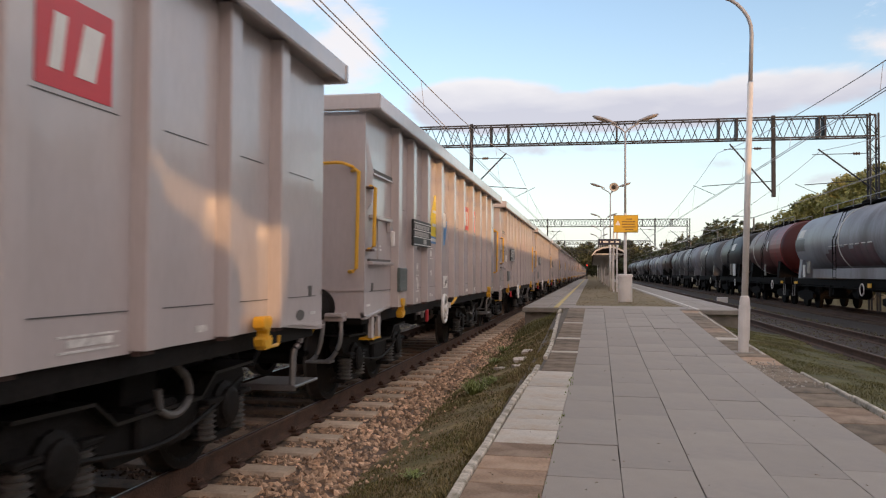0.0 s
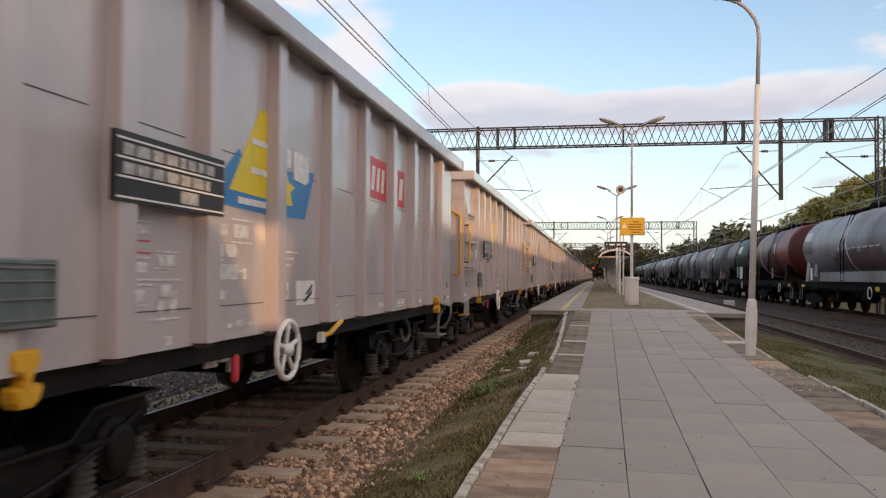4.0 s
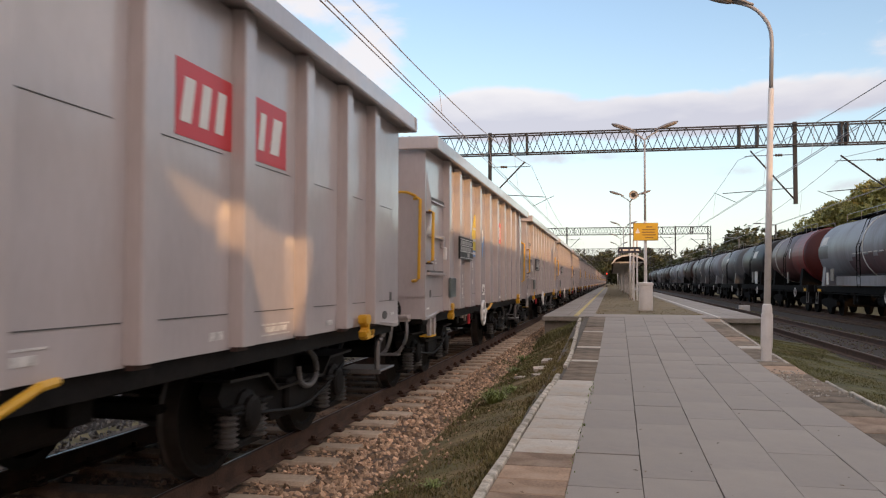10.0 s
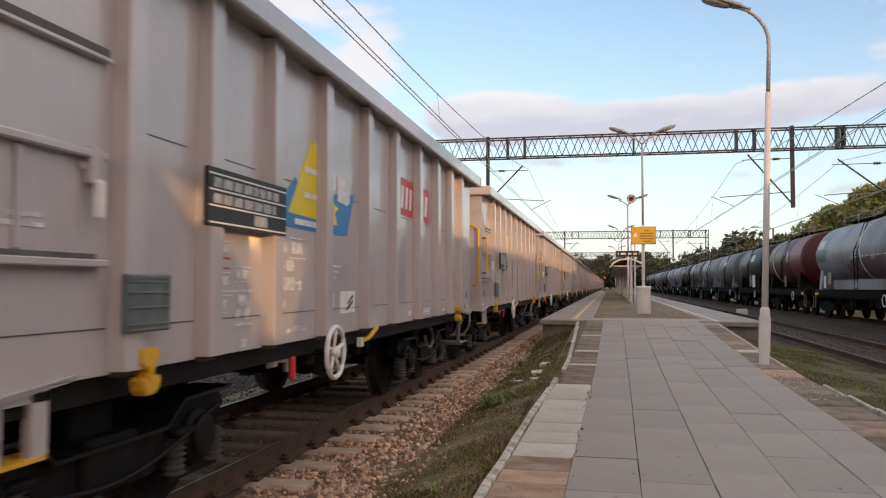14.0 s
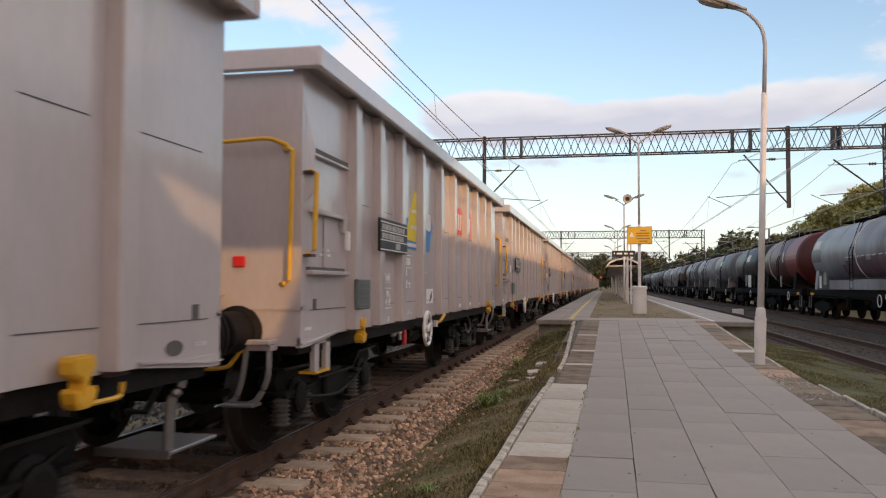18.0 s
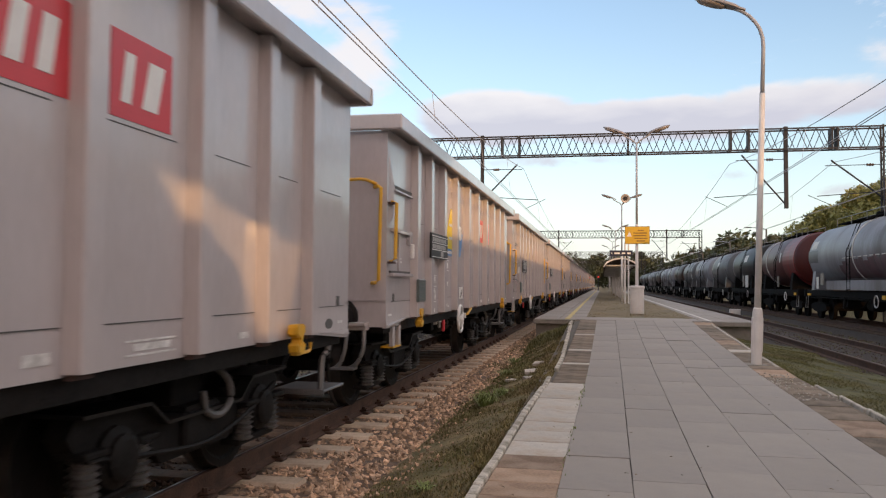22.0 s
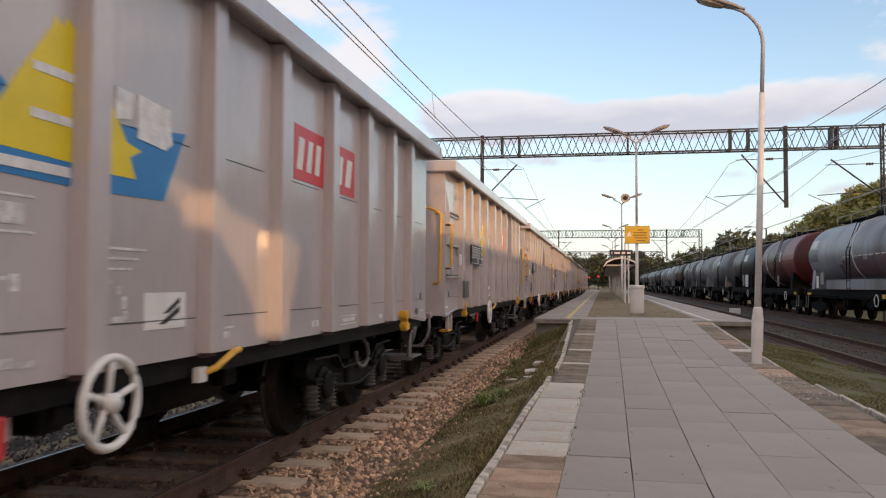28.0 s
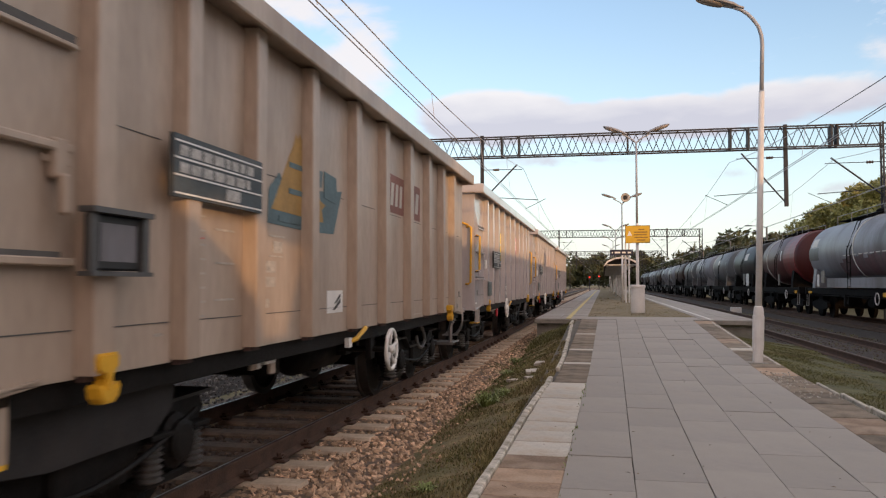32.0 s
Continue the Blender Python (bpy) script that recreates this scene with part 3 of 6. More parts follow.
for i in range(-6, 25):
    y = 1.2 + 0.85 * i
    k = SLABBROWN if i % 5 == 3 else SLABMOSS
    if y < PLAT_Y - 0.5 and y > -6:
        if i == 16:
            part("edge_slab", slab_mesh("edge_slab", 0.47, 0.40, 0.05, SLABWHITE, 0.008), None, foot, at=on_path(2.36, y + 0.21, -0.006))
            part("edge_slab", slab_mesh("edge_slab", 0.47, 0.41, 0.05, k, 0.008), None, foot, at=on_path(2.36, y - 0.21, -0.012))
        else:
            part("edge_slab", slab_mesh("edge_slab", 0.47, 0.83, 0.05, k, 0.008), None, foot, at=on_path(2.36, y, -0.01))


def kerb_mesh(w, top):
    bm = boxes((-w, -0.48, -0.22, w, 0.48, top), bevel=0.010)
    me = bpy.data.meshes.new("kerb_stone")
    bm.to_mesh(me)
    bm.free()
    me.materials.append(KERB)
    return me


KERB_MESHES = (kerb_mesh(0.032, 0.018), kerb_mesh(0.022, 0.010))
for side in (0, 1):
    kerb = thing("kerb", (0, 0, 0), "low concrete kerb with worn white paint", "kerb", kind="structure")
    y = -6.0
    while y < PLAT_Y - 0.4:
        x = float(np.interp(y, [0, 8, 12.8, 14.9, 20.5], [-0.81, -0.79, -0.66, -0.69, -0.80])) if side == 0 else float(np.interp(y, [0, 10, 11.5, 21], [2.72, 2.70, 2.62, 2.64]))
        if not (side == 0 and 10.6 < y < 12.4) and not (side == 1 and 11.4 < y < 13.4):
            m = on_path(0, y, 0.0)
            part("kerb_stone", KERB_MESHES[side], None, kerb, at=Matrix.Translation((x - path_shift(y), 0, random.uniform(-0.02, 0.012))) @ m @ pose(0, 0, 0, 0, 0, random.uniform(-1.2, 1.2)))
        y += 0.97

stones("broken_concrete_chips", 130, lambda r: r.uniform(2.12, 2.62), 9.6, 12.2, lambda x, y: path_z(y) - 0.013, 0.020, "pale broken concrete chips on the path edge", 1.0, SLABWHITE)
for x, y, a, pts in ((-0.98, 12.35, 12, [(-0.22, -0.16), (0.20, -0.20), (0.24, 0.10), (0.02, 0.22), (-0.20, 0.14)]), (-1.28, 12.0, -20, [(-0.16, -0.07), (0.18, -0.10), (0.15, 0.08), (-0.12, 0.10)]), (-0.95, 13.3, 4, [(-0.20, -0.18), (0.18, -0.14), (0.22, 0.20), (-0.16, 0.16)]), (-1.05, 11.75, 30, [(-0.10, -0.07), (0.12, -0.05), (0.08, 0.09), (-0.09, 0.08)])):
    broken = thing("broken_slab", pose(x, y, verge_left(x, y) - 0.002, 1.5, -2, a), "broken pale concrete slab lying in the grass", "concrete slab", "broken slabs")
    part("fragment", prism(bmesh.new(), pts, "z", -0.03, 0.012), SLABWHITE, broken)
P_L, P_R, P_END = -1.82, 3.85, 128.0
plat = thing("platform", (0, 0, 0), "raised island platform with concrete edges", "platform", kind="structure")
part("platform_wall", boxes((P_L + 0.06, PLAT_Y, -0.45, -0.66, P_END, PLAT - 0.10), (2.66, PLAT_Y, -0.45, P_R - 0.06, P_END, PLAT - 0.10), (-0.66, PLAT_Y + 0.3, -0.45, 2.66, P_END, PLAT - 0.10)), CONC, plat, "stained concrete platform wall")
for x0, x1 in ((P_L, -0.70), (2.70, P_R)):
    part("platform_end_beam", boxes((x0, PLAT_Y - 0.16, PLAT - 0.13, x1, PLAT_Y + 0.04, PLAT - 0.006), bevel=0.012), CONC, plat, "chipped concrete edge beam")
EDGE_SLAB = slab_mesh("platform_slab", 0.64, 0.985, 0.09, SLAB, 0.008)
INNER_SLAB = slab_mesh("platform_slab", 0.70, 0.985, 0.09, SLAB, 0.008)
RIGHT_SLAB = slab_mesh("platform_slab", 0.66, 0.985, 0.09, SLAB, 0.008)
for i in range(38):
    y = PLAT_Y + 0.55 + i
    part("platform_slab", EDGE_SLAB, None, plat, at=pose(P_L + 0.33, y, PLAT + random.uniform(-0.004, 0.004), random.uniform(-0.2, 0.2)))
    part("platform_slab", INNER_SLAB, None, plat, at=pose(P_L + 1.015, y, PLAT + random.uniform(-0.004, 0.004), random.uniform(-0.2, 0.2)))
    part("platform_slab", RIGHT_SLAB, None, plat, at=pose(P_R - 0.335, y, PLAT + random.uniform(-0.004, 0.004), random.uniform(-0.2, 0.2)))
    part("platform_slab", RIGHT_SLAB, None, plat, at=pose(P_R - 1.005, y, PLAT + random.uniform(-0.004, 0.004), random.uniform(-0.2, 0.2)))
bm = bmesh.new()
for x0, x1 in ((P_L, P_L + 1.37), (P_R - 1.34, P_R)):
    box(bm, x0, PLAT_Y + 38.1, PLAT - 0.09, x1, P_END, PLAT)
part("distant_paving", bm, SLAB, plat, "far platform paving")
part("warning_line", boxes((-0.99, PLAT_Y + 0.05, PLAT - 0.02, -0.87, P_END, PLAT + 0.009)), LINEY, plat, "worn yellow safety line")
part("edge_line", boxes((2.68, PLAT_Y + 0.05, PLAT - 0.02, 2.75, P_END, PLAT + 0.009)), LINEW, plat, "worn white safety line")
sheet("platform_lawn", list(np.linspace(-0.46, 2.52, 8)), list(np.linspace(PLAT_Y + 1.6, P_END, 60)), lambda x, y: PLAT - 0.008 + rough(x, y, 0.012, 1.5), TRODDEN, "trodden grass strip", parent=plat)
part("landing_slab", boxes((-0.46, PLAT_Y - 0.02, PLAT - 0.09, 2.5, PLAT_Y + 1.62, PLAT - 0.004), bevel=0.01), SLAB, plat, "concrete landing slab")


def grass(name, count, xf, y0, y1, zf, h, label, material=BLADE, bias=1.5, width=0.006):
    rng = np.random.default_rng(count + len(name))
    y = y0 + (y1 - y0) * rng.random(count) ** bias
    x = np.array([xf(rng, v) for v in y])
    clump = np.array([0.5 + noise.noise(Vector((a * 1.3, b * 1.3, 7.7))) for a, b in zip(x, y)])
    keep = rng.random(count) < np.clip(1.4 * clump + 0.08, 0.10, 1)
    x, y, clump = x[keep], y[keep], clump[keep]
    n = len(x)
    z = np.array([zf(a, b) for a, b in zip(x, y)])
    hh = h * rng.uniform(0.35, 1.2, n) * (0.55 + 0.8 * np.clip(clump, 0, 1))
    an, w = rng.uniform(0, 2 * np.pi, n), width * rng.uniform(0.6, 1.5, n) * (1 + (y - y0) * 0.05)
    ln = rng.uniform(0.1, 0.8, n) * hh
    d = np.stack([np.cos(an), np.sin(an)], 1)
    b = np.stack([x, y, z - 0.01], 1)
    s = np.stack([-d[:, 1] * w, d[:, 0] * w, 0 * w], 1)
    mid = b + np.stack([d[:, 0] * ln * 0.35, d[:, 1] * ln * 0.35, hh * 0.6], 1)
    tip = b + np.stack([d[:, 0] * ln, d[:, 1] * ln, hh], 1)
    V = np.stack([b - s, b + s, mid + s * 0.7, mid - s * 0.7, tip], 1).reshape(-1, 3)
    k = 5 * np.arange(n)[:, None]
    faces = (k + [0, 1, 2, 3]).tolist() + (k + [3, 2, 4]).tolist()
    me = bpy.data.meshes.new(name)
    me.from_pydata(V.tolist(), [], faces)
    return part(name, me, material, None, label, kind="stuff", category="grass")


GREENBLADE = mat("green_grass_blade", (0.135, 0.130, 0.044), 0.75, 0, 0.3, 0.9, 30, 0, (0.17, 0.135, 0.07), 0.6, island=True, rnd=0.35)
grass("verge_grass", 62000, lambda r, y: max(-1.98 + abs(r.normal(0, 0.14)), r.uniform(-1.95, -0.80 if y < 10 else -0.7)), 2.5, 21.3, verge_left, 0.028, "short dry grass on the verge", width=0.0042)
grass("verge_grass_right", 70000, lambda r, y: r.uniform(2.66, 4.8), 8, 21.3, verge_right, 0.030, "short green-brown grass beside the track", GREENBLADE, bias=1.2, width=0.0045)
grass("platform_grass", 2600, lambda r, y: r.uniform(-0.44, 2.5), PLAT_Y + 1.65, 60, lambda x, y: PLAT, 0.022, "trodden grass on the platform", bias=1.8, width=0.008)
grass("track_weeds", 4000, lambda r, y: r.uniform(4.9, 7.6), 12, 45, lambda x, y: -0.175, 0.06, "sparse weeds in the middle track", bias=1.3, width=0.006, material=GREENBLADE)
grass("siding_grass", 4000, lambda r, y: r.uniform(7.2, 8.4), 22, 60, lambda x, y: -0.38, 0.09, "dry weeds between the tracks", GREENBLADE, bias=1.3, width=0.010)
grass("joint_weeds", 170, lambda r, y: (-0.29 + path_shift(y)) + r.uniform(-0.03, 0.03), 3.8, 12, lambda x, y: path_z(y) - 0.02, 0.05, "small weeds in the slab joint", WEED, 1.2)


grass("kerb_tufts", 6000, lambda r, y: -0.86 - abs(r.normal(0, 0.10)), 2.5, 21.2, verge_left, 0.06, "longer grass overgrowing the kerb", bias=1.3, width=0.005)
grass("verge_green_tufts", 20000, lambda r, y: min(-0.88, -1.25 + r.normal(0, 0.32)), 3, 21, verge_left, 0.036, "greener tufts on the verge", GREENBLADE, 1.3, 0.005)
grass("ballast_edge_grass", 16000, lambda r, y: r.uniform(-2.2 if y > 14 else -1.95, -1.35), 9, 21.2, lambda x, y: max(verge_left(x, y), bed_z(x, y)) - 0.004, 0.05, "grass creeping over the edge of the ballast", GREENBLADE, bias=0.7, width=0.007)
grass("platform_end_grass", 8000, lambda r, y: r.uniform(-1.85, -0.75), 18.5, 21.2, verge_left, 0.17, "rank grass below the platform end", material=GREENBLADE, bias=0.6, width=0.007)


def fallen_leaves(count):
    rng = np.random.default_rng(21)
    V, Fq = [], []
    for i in range(count):
        x, y, a, s = rng.uniform(-0.7, 2.6), 3.5 + 17 * rng.random() ** 1.4, rng.uniform(0, 6.28), rng.uniform(0.008, 0.022)
        z = path_z(y) + 0.006
        c, d = math.cos(a) * s, math.sin(a) * s
        V += [(x - c, y - d, z), (x + d * 0.5, y - c * 0.5, z + 0.005), (x + c, y + d, z + 0.003), (x - d * 0.5, y + c * 0.5, z + 0.006)]
        Fq.append((4 * i, 4 * i + 1, 4 * i + 2, 4 * i + 3))
    me = bpy.data.meshes.new("fallen_leaves")
    me.from_pydata(V, [], Fq)
    part("fallen_leaves", me, mat("dry_leaf", (0.16, 0.11, 0.06), 0.8, 0, 0.2, 5, 30, 0, island=True, rnd=0.5), None, "scattered small dry leaves on the path", kind="stuff", category="leaves")


fallen_leaves(90)


def weed(x, y, z, r, n, h):
    rng = np.random.default_rng(int(1000 * abs(x) + 17 * y))
    bm = bmesh.new()
    for i in range(n):
        a, k = rng.uniform(0, 6.28), rng.uniform(0.1, 1)
        d = Vector((math.cos(a), math.sin(a), 0))
        p = Vector((0, 0, 0)) + d * r * 0.4 * k
        q = p + d * r * k * 0.45 + Vector((0, 0, h * rng.uniform(0.5, 1.1)))
        e = q + d * r * 0.3 + Vector((0, 0, -h * 0.15))
        s = Vector((-d.y, d.x, 0)) * rng.uniform(0.003, 0.008)
        v = [bm.verts.new(c) for c in (p - s * 0.4, p + s * 0.4, q + s, q - s, e)]
        bm.faces.new(v[:4]), bm.faces.new((v[3], v[2], v[4]))
    w = thing("weed", (x, y, z), "leafy green weed growing on the verge", "weed", "weeds on the verge")
    part("leaves", bm, WEED, w)


for x, y, r, n, h in ((-1.44, 9.85, 0.24, 240, 0.17), (-1.30, 10.3, 0.17, 120, 0.12), (-1.62, 13.6, 0.28, 130, 0.10), (-1.25, 5.6, 0.13, 80, 0.05), (-1.05, 4.5, 0.16, 110, 0.06), (-1.7, 15.8, 0.3, 140, 0.12)):
    weed(x, y, verge_left(x, y) - 0.01, r, n, h)


# ---- moving open wagons ----
def wheelset(parent, y):
    bm = bmesh.new()
    for s in (-1, 1):
        prof = [(0.10, -0.09), (0.13, -0.05), (0.38, -0.05), (0.40, -0.067), (0.455, -0.067), (0.46, 0.04), (0.485, 0.055), (0.485, 0.07), (0.40, 0.07), (0.38, 0.0), (0.12, 0.03), (0.10, 0.06)]
        lathe(bm, [(r, -s * z) for r, z in prof][::s], 28, Matrix.Translation((s * 0.752, 0, 0)) @ ALONG_X)
    lathe(bm, [(0.085, -0.98), (0.085, 0.98)], 10, ALONG_X)
    bmesh.ops.recalc_face_normals(bm, faces=bm.faces)
    for f in bm.faces:
        c = f.calc_center_median()
        f.material_index = int((c.y ** 2 + c.z ** 2) ** 0.5 > 0.425)
    return part("wheelset", bm, [BLACK, TREAD], parent, "dark steel wheelset with worn rims", at=pose(0, y, 0.46))


def spring_mesh():
    bm = bmesh.new()
    z, prof = 0.26, []
    while z < 0.50:
        prof += [(0.062, z), (0.085, z + 0.012), (0.062, z + 0.024)]
        z += 0.036
    lathe(bm, prof, 12)
    me = bpy.data.meshes.new("coil_spring")
    bm.to_mesh(me)
    bm.free()
    me.materials.append(mat("spring_steel", (0.16, 0.155, 0.15), 0.32, 0.6, 0.2, 8, 60, 0.1))
    return me


SPRING = spring_mesh()


def bogie(parent, y):
    b = new("bogie")
    b.empty_display_size = 0.2
    b.parent = parent
    b.matrix_basis = pose(0, y, 0)
    tagged(b, "black two-axle bogie with coil springs")
    for s in (-1, 1):
        bm = bmesh.new()
        prism(bm, [(-1.28, 0.62), (-1.2, 0.72), (-0.62, 0.70), (-0.45, 0.56), (0.45, 0.56), (0.62, 0.70), (1.2, 0.72), (1.28, 0.62), (1.2, 0.52), (0.62, 0.52), (0.42, 0.32), (-0.42, 0.32), (-0.62, 0.52), (-1.2, 0.52)], "x", s * 0.93, s * 1.07)
        box(bm, min(s * 0.9, s * 1.12), -0.22, 0.36, max(s * 0.9, s * 1.12), 0.22, 0.62, 0.02)
        frame_bm = bm
        if s > 0:
            fl = bmesh.new()
            arm = [(-1.26, 0.735), (-0.66, 0.722), (-0.47, 0.585), (0.47, 0.585), (0.66, 0.722), (1.26, 0.735)]
            prism(fl, arm + [(u, v - 0.02) for u, v in arm[::-1]], "x", 0.86, 1.15)
            part("frame_flange", fl, GLOSSBLACK, b, "greasy black frame flange")
        for w in (-0.9, 0.9):
            bm = frame_bm if s < 0 else bmesh.new()
            lathe(bm, [(0.17, 0.90), (0.17, 1.10), (0.13, 1.12), (0.13, 1.15), (0.10, 1.165), (0.03, 1.17)], 14, pose(0, w, 0.46) @ ALONG_X if s > 0 else pose(0, w, 0.46, 0, 0, 180) @ ALONG_X)
            box(bm, min(s * 0.92, s * 1.08), w - 0.30, 0.22, max(s * 0.92, s * 1.08), w + 0.30, 0.27, 0.01)
            for q in (-0.235, 0.235):
                box(bm, min(s * 0.97, s * 1.15), w + q - 0.10, 0.505, max(s * 0.97, s * 1.15), w + q + 0.10, 0.54, 0.008)
            if s > 0:
                part("axle_box", bm, BLACK, b)
                part("coil_spring", SPRING, None, b, at=pose(1.06, w - 0.23, 0))
                part("coil_spring", SPRING, None, b, at=pose(1.06, w + 0.23, 0))
        part("side_frame", frame_bm, BLACK, b)
    part("bolster", boxes((-1.0, -0.18, 0.45, 1.0, 0.18, 0.80), (-1.05, -1.15, 0.60, -0.8, 1.15, 0.66), bevel=0.02), BLACK, b)
    part("brake_rigging", tubes((curve([(1.12, -1.2, 0.50), (1.15, -0.55, 0.42), (1.15, 0.0, 0.38), (1.14, 0.55, 0.46), (1.12, 1.1, 0.62)], 4), 0.016), ([(0.7, -1.45, 0.55), (0.7, 1.45, 0.5)], 0.035), seg=6), BLACK, b)
    return [wheelset(b, -0.9), wheelset(b, 0.9)]


def handwheel(parent, material, y=4.14, z=0.845):
    bm = bmesh.new()
    R = 0.20
    ring = [(0, R * math.cos(a), R * math.sin(a)) for a in (2 * math.pi * k / 28 for k in range(29))]
    tube(bm, ring, 0.021, 8, cap=False)
    for k in range(5):
        a = 2 * math.pi * k / 5 + 0.3
        tube(bm, [(-0.02, 0, 0), (0, R * math.cos(a), R * math.sin(a))], 0.017, 6)
    lathe(bm, [(0.045, -0.05), (0.045, 0.03)], 12, ALONG_X)
    part("handbrake_wheel", bm, material, parent, "white five-spoked handbrake wheel", at=pose(1.495, y, z), smooth=True)
    part("brake_shaft", tubes(([(1.46, y, z), (0.7, y, z)], 0.03)), BLACK, parent)
    part("brake_bracket", boxes((1.24, y - 0.10, z - 0.10, 1.30, y + 0.06, 0.985), bevel=0.01), BLACK, parent)


STAKES = [1.44, 2.22, 3.08, 4.07, 5.18, 6.16, 7.22, 8.22, 9.13, 9.94]


def stake_mesh(paint, name="stake"):
    bm = bmesh.new()
    prism(bm, [(1.375, -0.088), (1.466, -0.076), (1.474, -0.066), (1.474, 0.066), (1.466, 0.076), (1.375, 0.088)], "z", 1.0, 3.06)
    for v in bm.verts:
        if v.co.z > 2 and v.co.x > 1.4:
            v.co.x -= 0.008
    n = len(bm.faces)
    box(bm, 1.385, -0.07, 0.972, 1.43, 0.07, 1.0)
    bm.faces.ensure_lookup_table()
    for f in bm.faces[n:]:
        f.material_index = 1
    me = bpy.data.meshes.new(name)
    bm.to_mesh(me)
    bm.free()
    me.materials.append(paint), me.materials.append(RUSTSTAIN)
    return me


def flat(bm, outline, x=1.3835):
    bm.faces.new([bm.verts.new((x, y, z)) for y, z in outline])
    return bm


def plate(rows, x0=1.376, x1=1.3838):
    bm = bmesh.new()
    for y0, z0, y1, z1 in rows:
        box(bm, x0, y0, z0, x1, y1, z1)
    return bm


def open_wagon(paint, old):
    g = "train of open wagons"
    w = thing("open_wagon", (TRACK, 0, 0), ("dusty brown-grey four-axle open goods wagon with faded lettering" if old else "light grey four-axle open goods wagon with yellow handrails"), "goods wagon", g)
    F, L = 0.28, 11.0
    for s in (1, -1):
        a, b = sorted((s * 1.335, s * 1.38))
        if s > 0:
            part("side_wall", boxes((a, F + 0.045, 0.985, b, L - 0.045, 3.04)), paint, w)
        else:
            line = [(-1.335, F + 0.045), (-1.38, F + 0.045)]
            for y in STAKES:
                line += [(-1.38, y - 0.1), (-1.49, y - 0.07), (-1.49, y + 0.07), (-1.38, y + 0.1)]
            line += [(-1.38, L - 0.045), (-1.335, L - 0.045)]
            part("side_wall", prism(bmesh.new(), line, "z", 0.985, 3.04), paint, w)
        sec = [(1.31, 3.035), (1.31, 3.19), (1.32, 3.20), (1.543, 3.20), (1.555, 3.188), (1.555, 3.047), (1.549, 3.035), (1.525, 3.035), (1.525, 3.085), (1.34, 3.085), (1.34, 3.035)]
        part("top_rail", prism(bmesh.new(), [(s * x, z) for x, z in sec], "y", F - 0.06, L + 0.06), paint, w, "hollow steel top rail")
        a, b = sorted((s * 1.0, s * 1.33))
        part("sole_bar", boxes((a, F + 0.08, 0.86, b, L - 0.08, 0.984)), BLACK, w)
        if s > 0:
            me = stake_mesh(paint)
            for y in STAKES:
                part("stake", me, None, w, at=pose(0, y, 0))
    for y0, y1, s in ((F, F + 0.045, -1), (L - 0.045, L, 1)):
        part("end_wall", boxes((-1.38, y0, 0.93, 1.38, y1, 3.04), (-1.38, y0 - 0.012 if s < 0 else y0, 1.205, 1.38, y1 if s < 0 else y1 + 0.012, 1.23)), paint, w)
        yy = (F - 0.115, F - 0.05) if s < 0 else (L + 0.05, L + 0.115)
        part("end_top_rail", boxes((-1.565, yy[0], 3.03, 1.565, yy[1], 3.195), bevel=0.014), paint, w)
        for x in (-0.875, 0.875):
            bm = bmesh.new()
            d = -1 if s < 0 else 1
            base = pose(x, y0 if s < 0 else y1, 1.035) @ (ALONG_Y if d > 0 else pose(0, 0, 0, 90, 0, 0))
            lathe(bm, [(0.20, 0.0), (0.20, 0.03), (0.160, 0.05), (0.160, 0.36), (0.150, 0.375), (0.115, 0.38), (0.115, 0.56), (0.20, 0.575), (0.225, 0.59), (0.225, 0.615), (0.18, 0.632), (0.08, 0.638)], 28, base)
            part("buffer", bm, BLACK, w, "greasy black steel buffer", smooth=False)
        d = -1 if s < 0 else 1
        e = y0 if s < 0 else y1
        part("coupling", tubes(([(0, e, 0.98), (0, e + d * 0.35, 0.98), (0, e + d * 0.42, 0.90), (0, e + d * 0.38, 0.60), (0.05, e + d * 0.25, 0.50)], 0.035)), BLACK, w)
        part("air_hose", tubes(([(0.45, e, 0.88), (0.46, e + d * 0.25, 0.80), (0.40, e + d * 0.48, 0.48), (0.3, e + d * 0.58, 0.5)], 0.024)), BLACK, w)
        part("coupling_lever", tubes((curve([(1.00, e + d * 0.06, 0.93), (0.95, e + d * 0.10, 0.90), (0.89, e + d * 0.12, 0.82), (0.81, e + d * 0.12, 0.768), (0.47, e + d * 0.12, 0.752), (0.1, e + d * 0.10, 0.80)], 4), 0.017), seg=6), YELLOW, w, "yellow coupling lever")
        if s < 0:
            part("screw_coupling", tubes(([(0.05, e + d * 0.05, 1.0), (0.06, e + d * 0.5, 0.96)], 0.06), ([(-0.08, e + d * 0.3, 0.98), (0.2, e + d * 0.3, 0.96)], 0.03)), BLACK, w)
    part("wagon_floor", boxes((-1.335, F + 0.05, 0.99, 1.335, L - 0.05, 1.08)), BLACK, w)
    part("underframe", boxes((-0.35, F + 0.3, 0.62, 0.35, L - 0.3, 0.985), (-1.1, 4.3, 0.66, 1.0, 4.5, 0.98), (-1.1, 6.2, 0.66, 1.0, 6.4, 0.98), bevel=0.01), BLACK, w)
    for s, e in ((1, 0), (-1, 0), (1, 1)):
        bm = bmesh.new()
        pts = [(F, 0.99), (F, 0.918), (F + 0.12, 0.918), (F + 0.85, 0.983)]
        if e:
            pts = [(L + F - y, z) for y, z in pts]
        a, b = (1.345, 1.385) if s > 0 else (-1.385, -1.345)
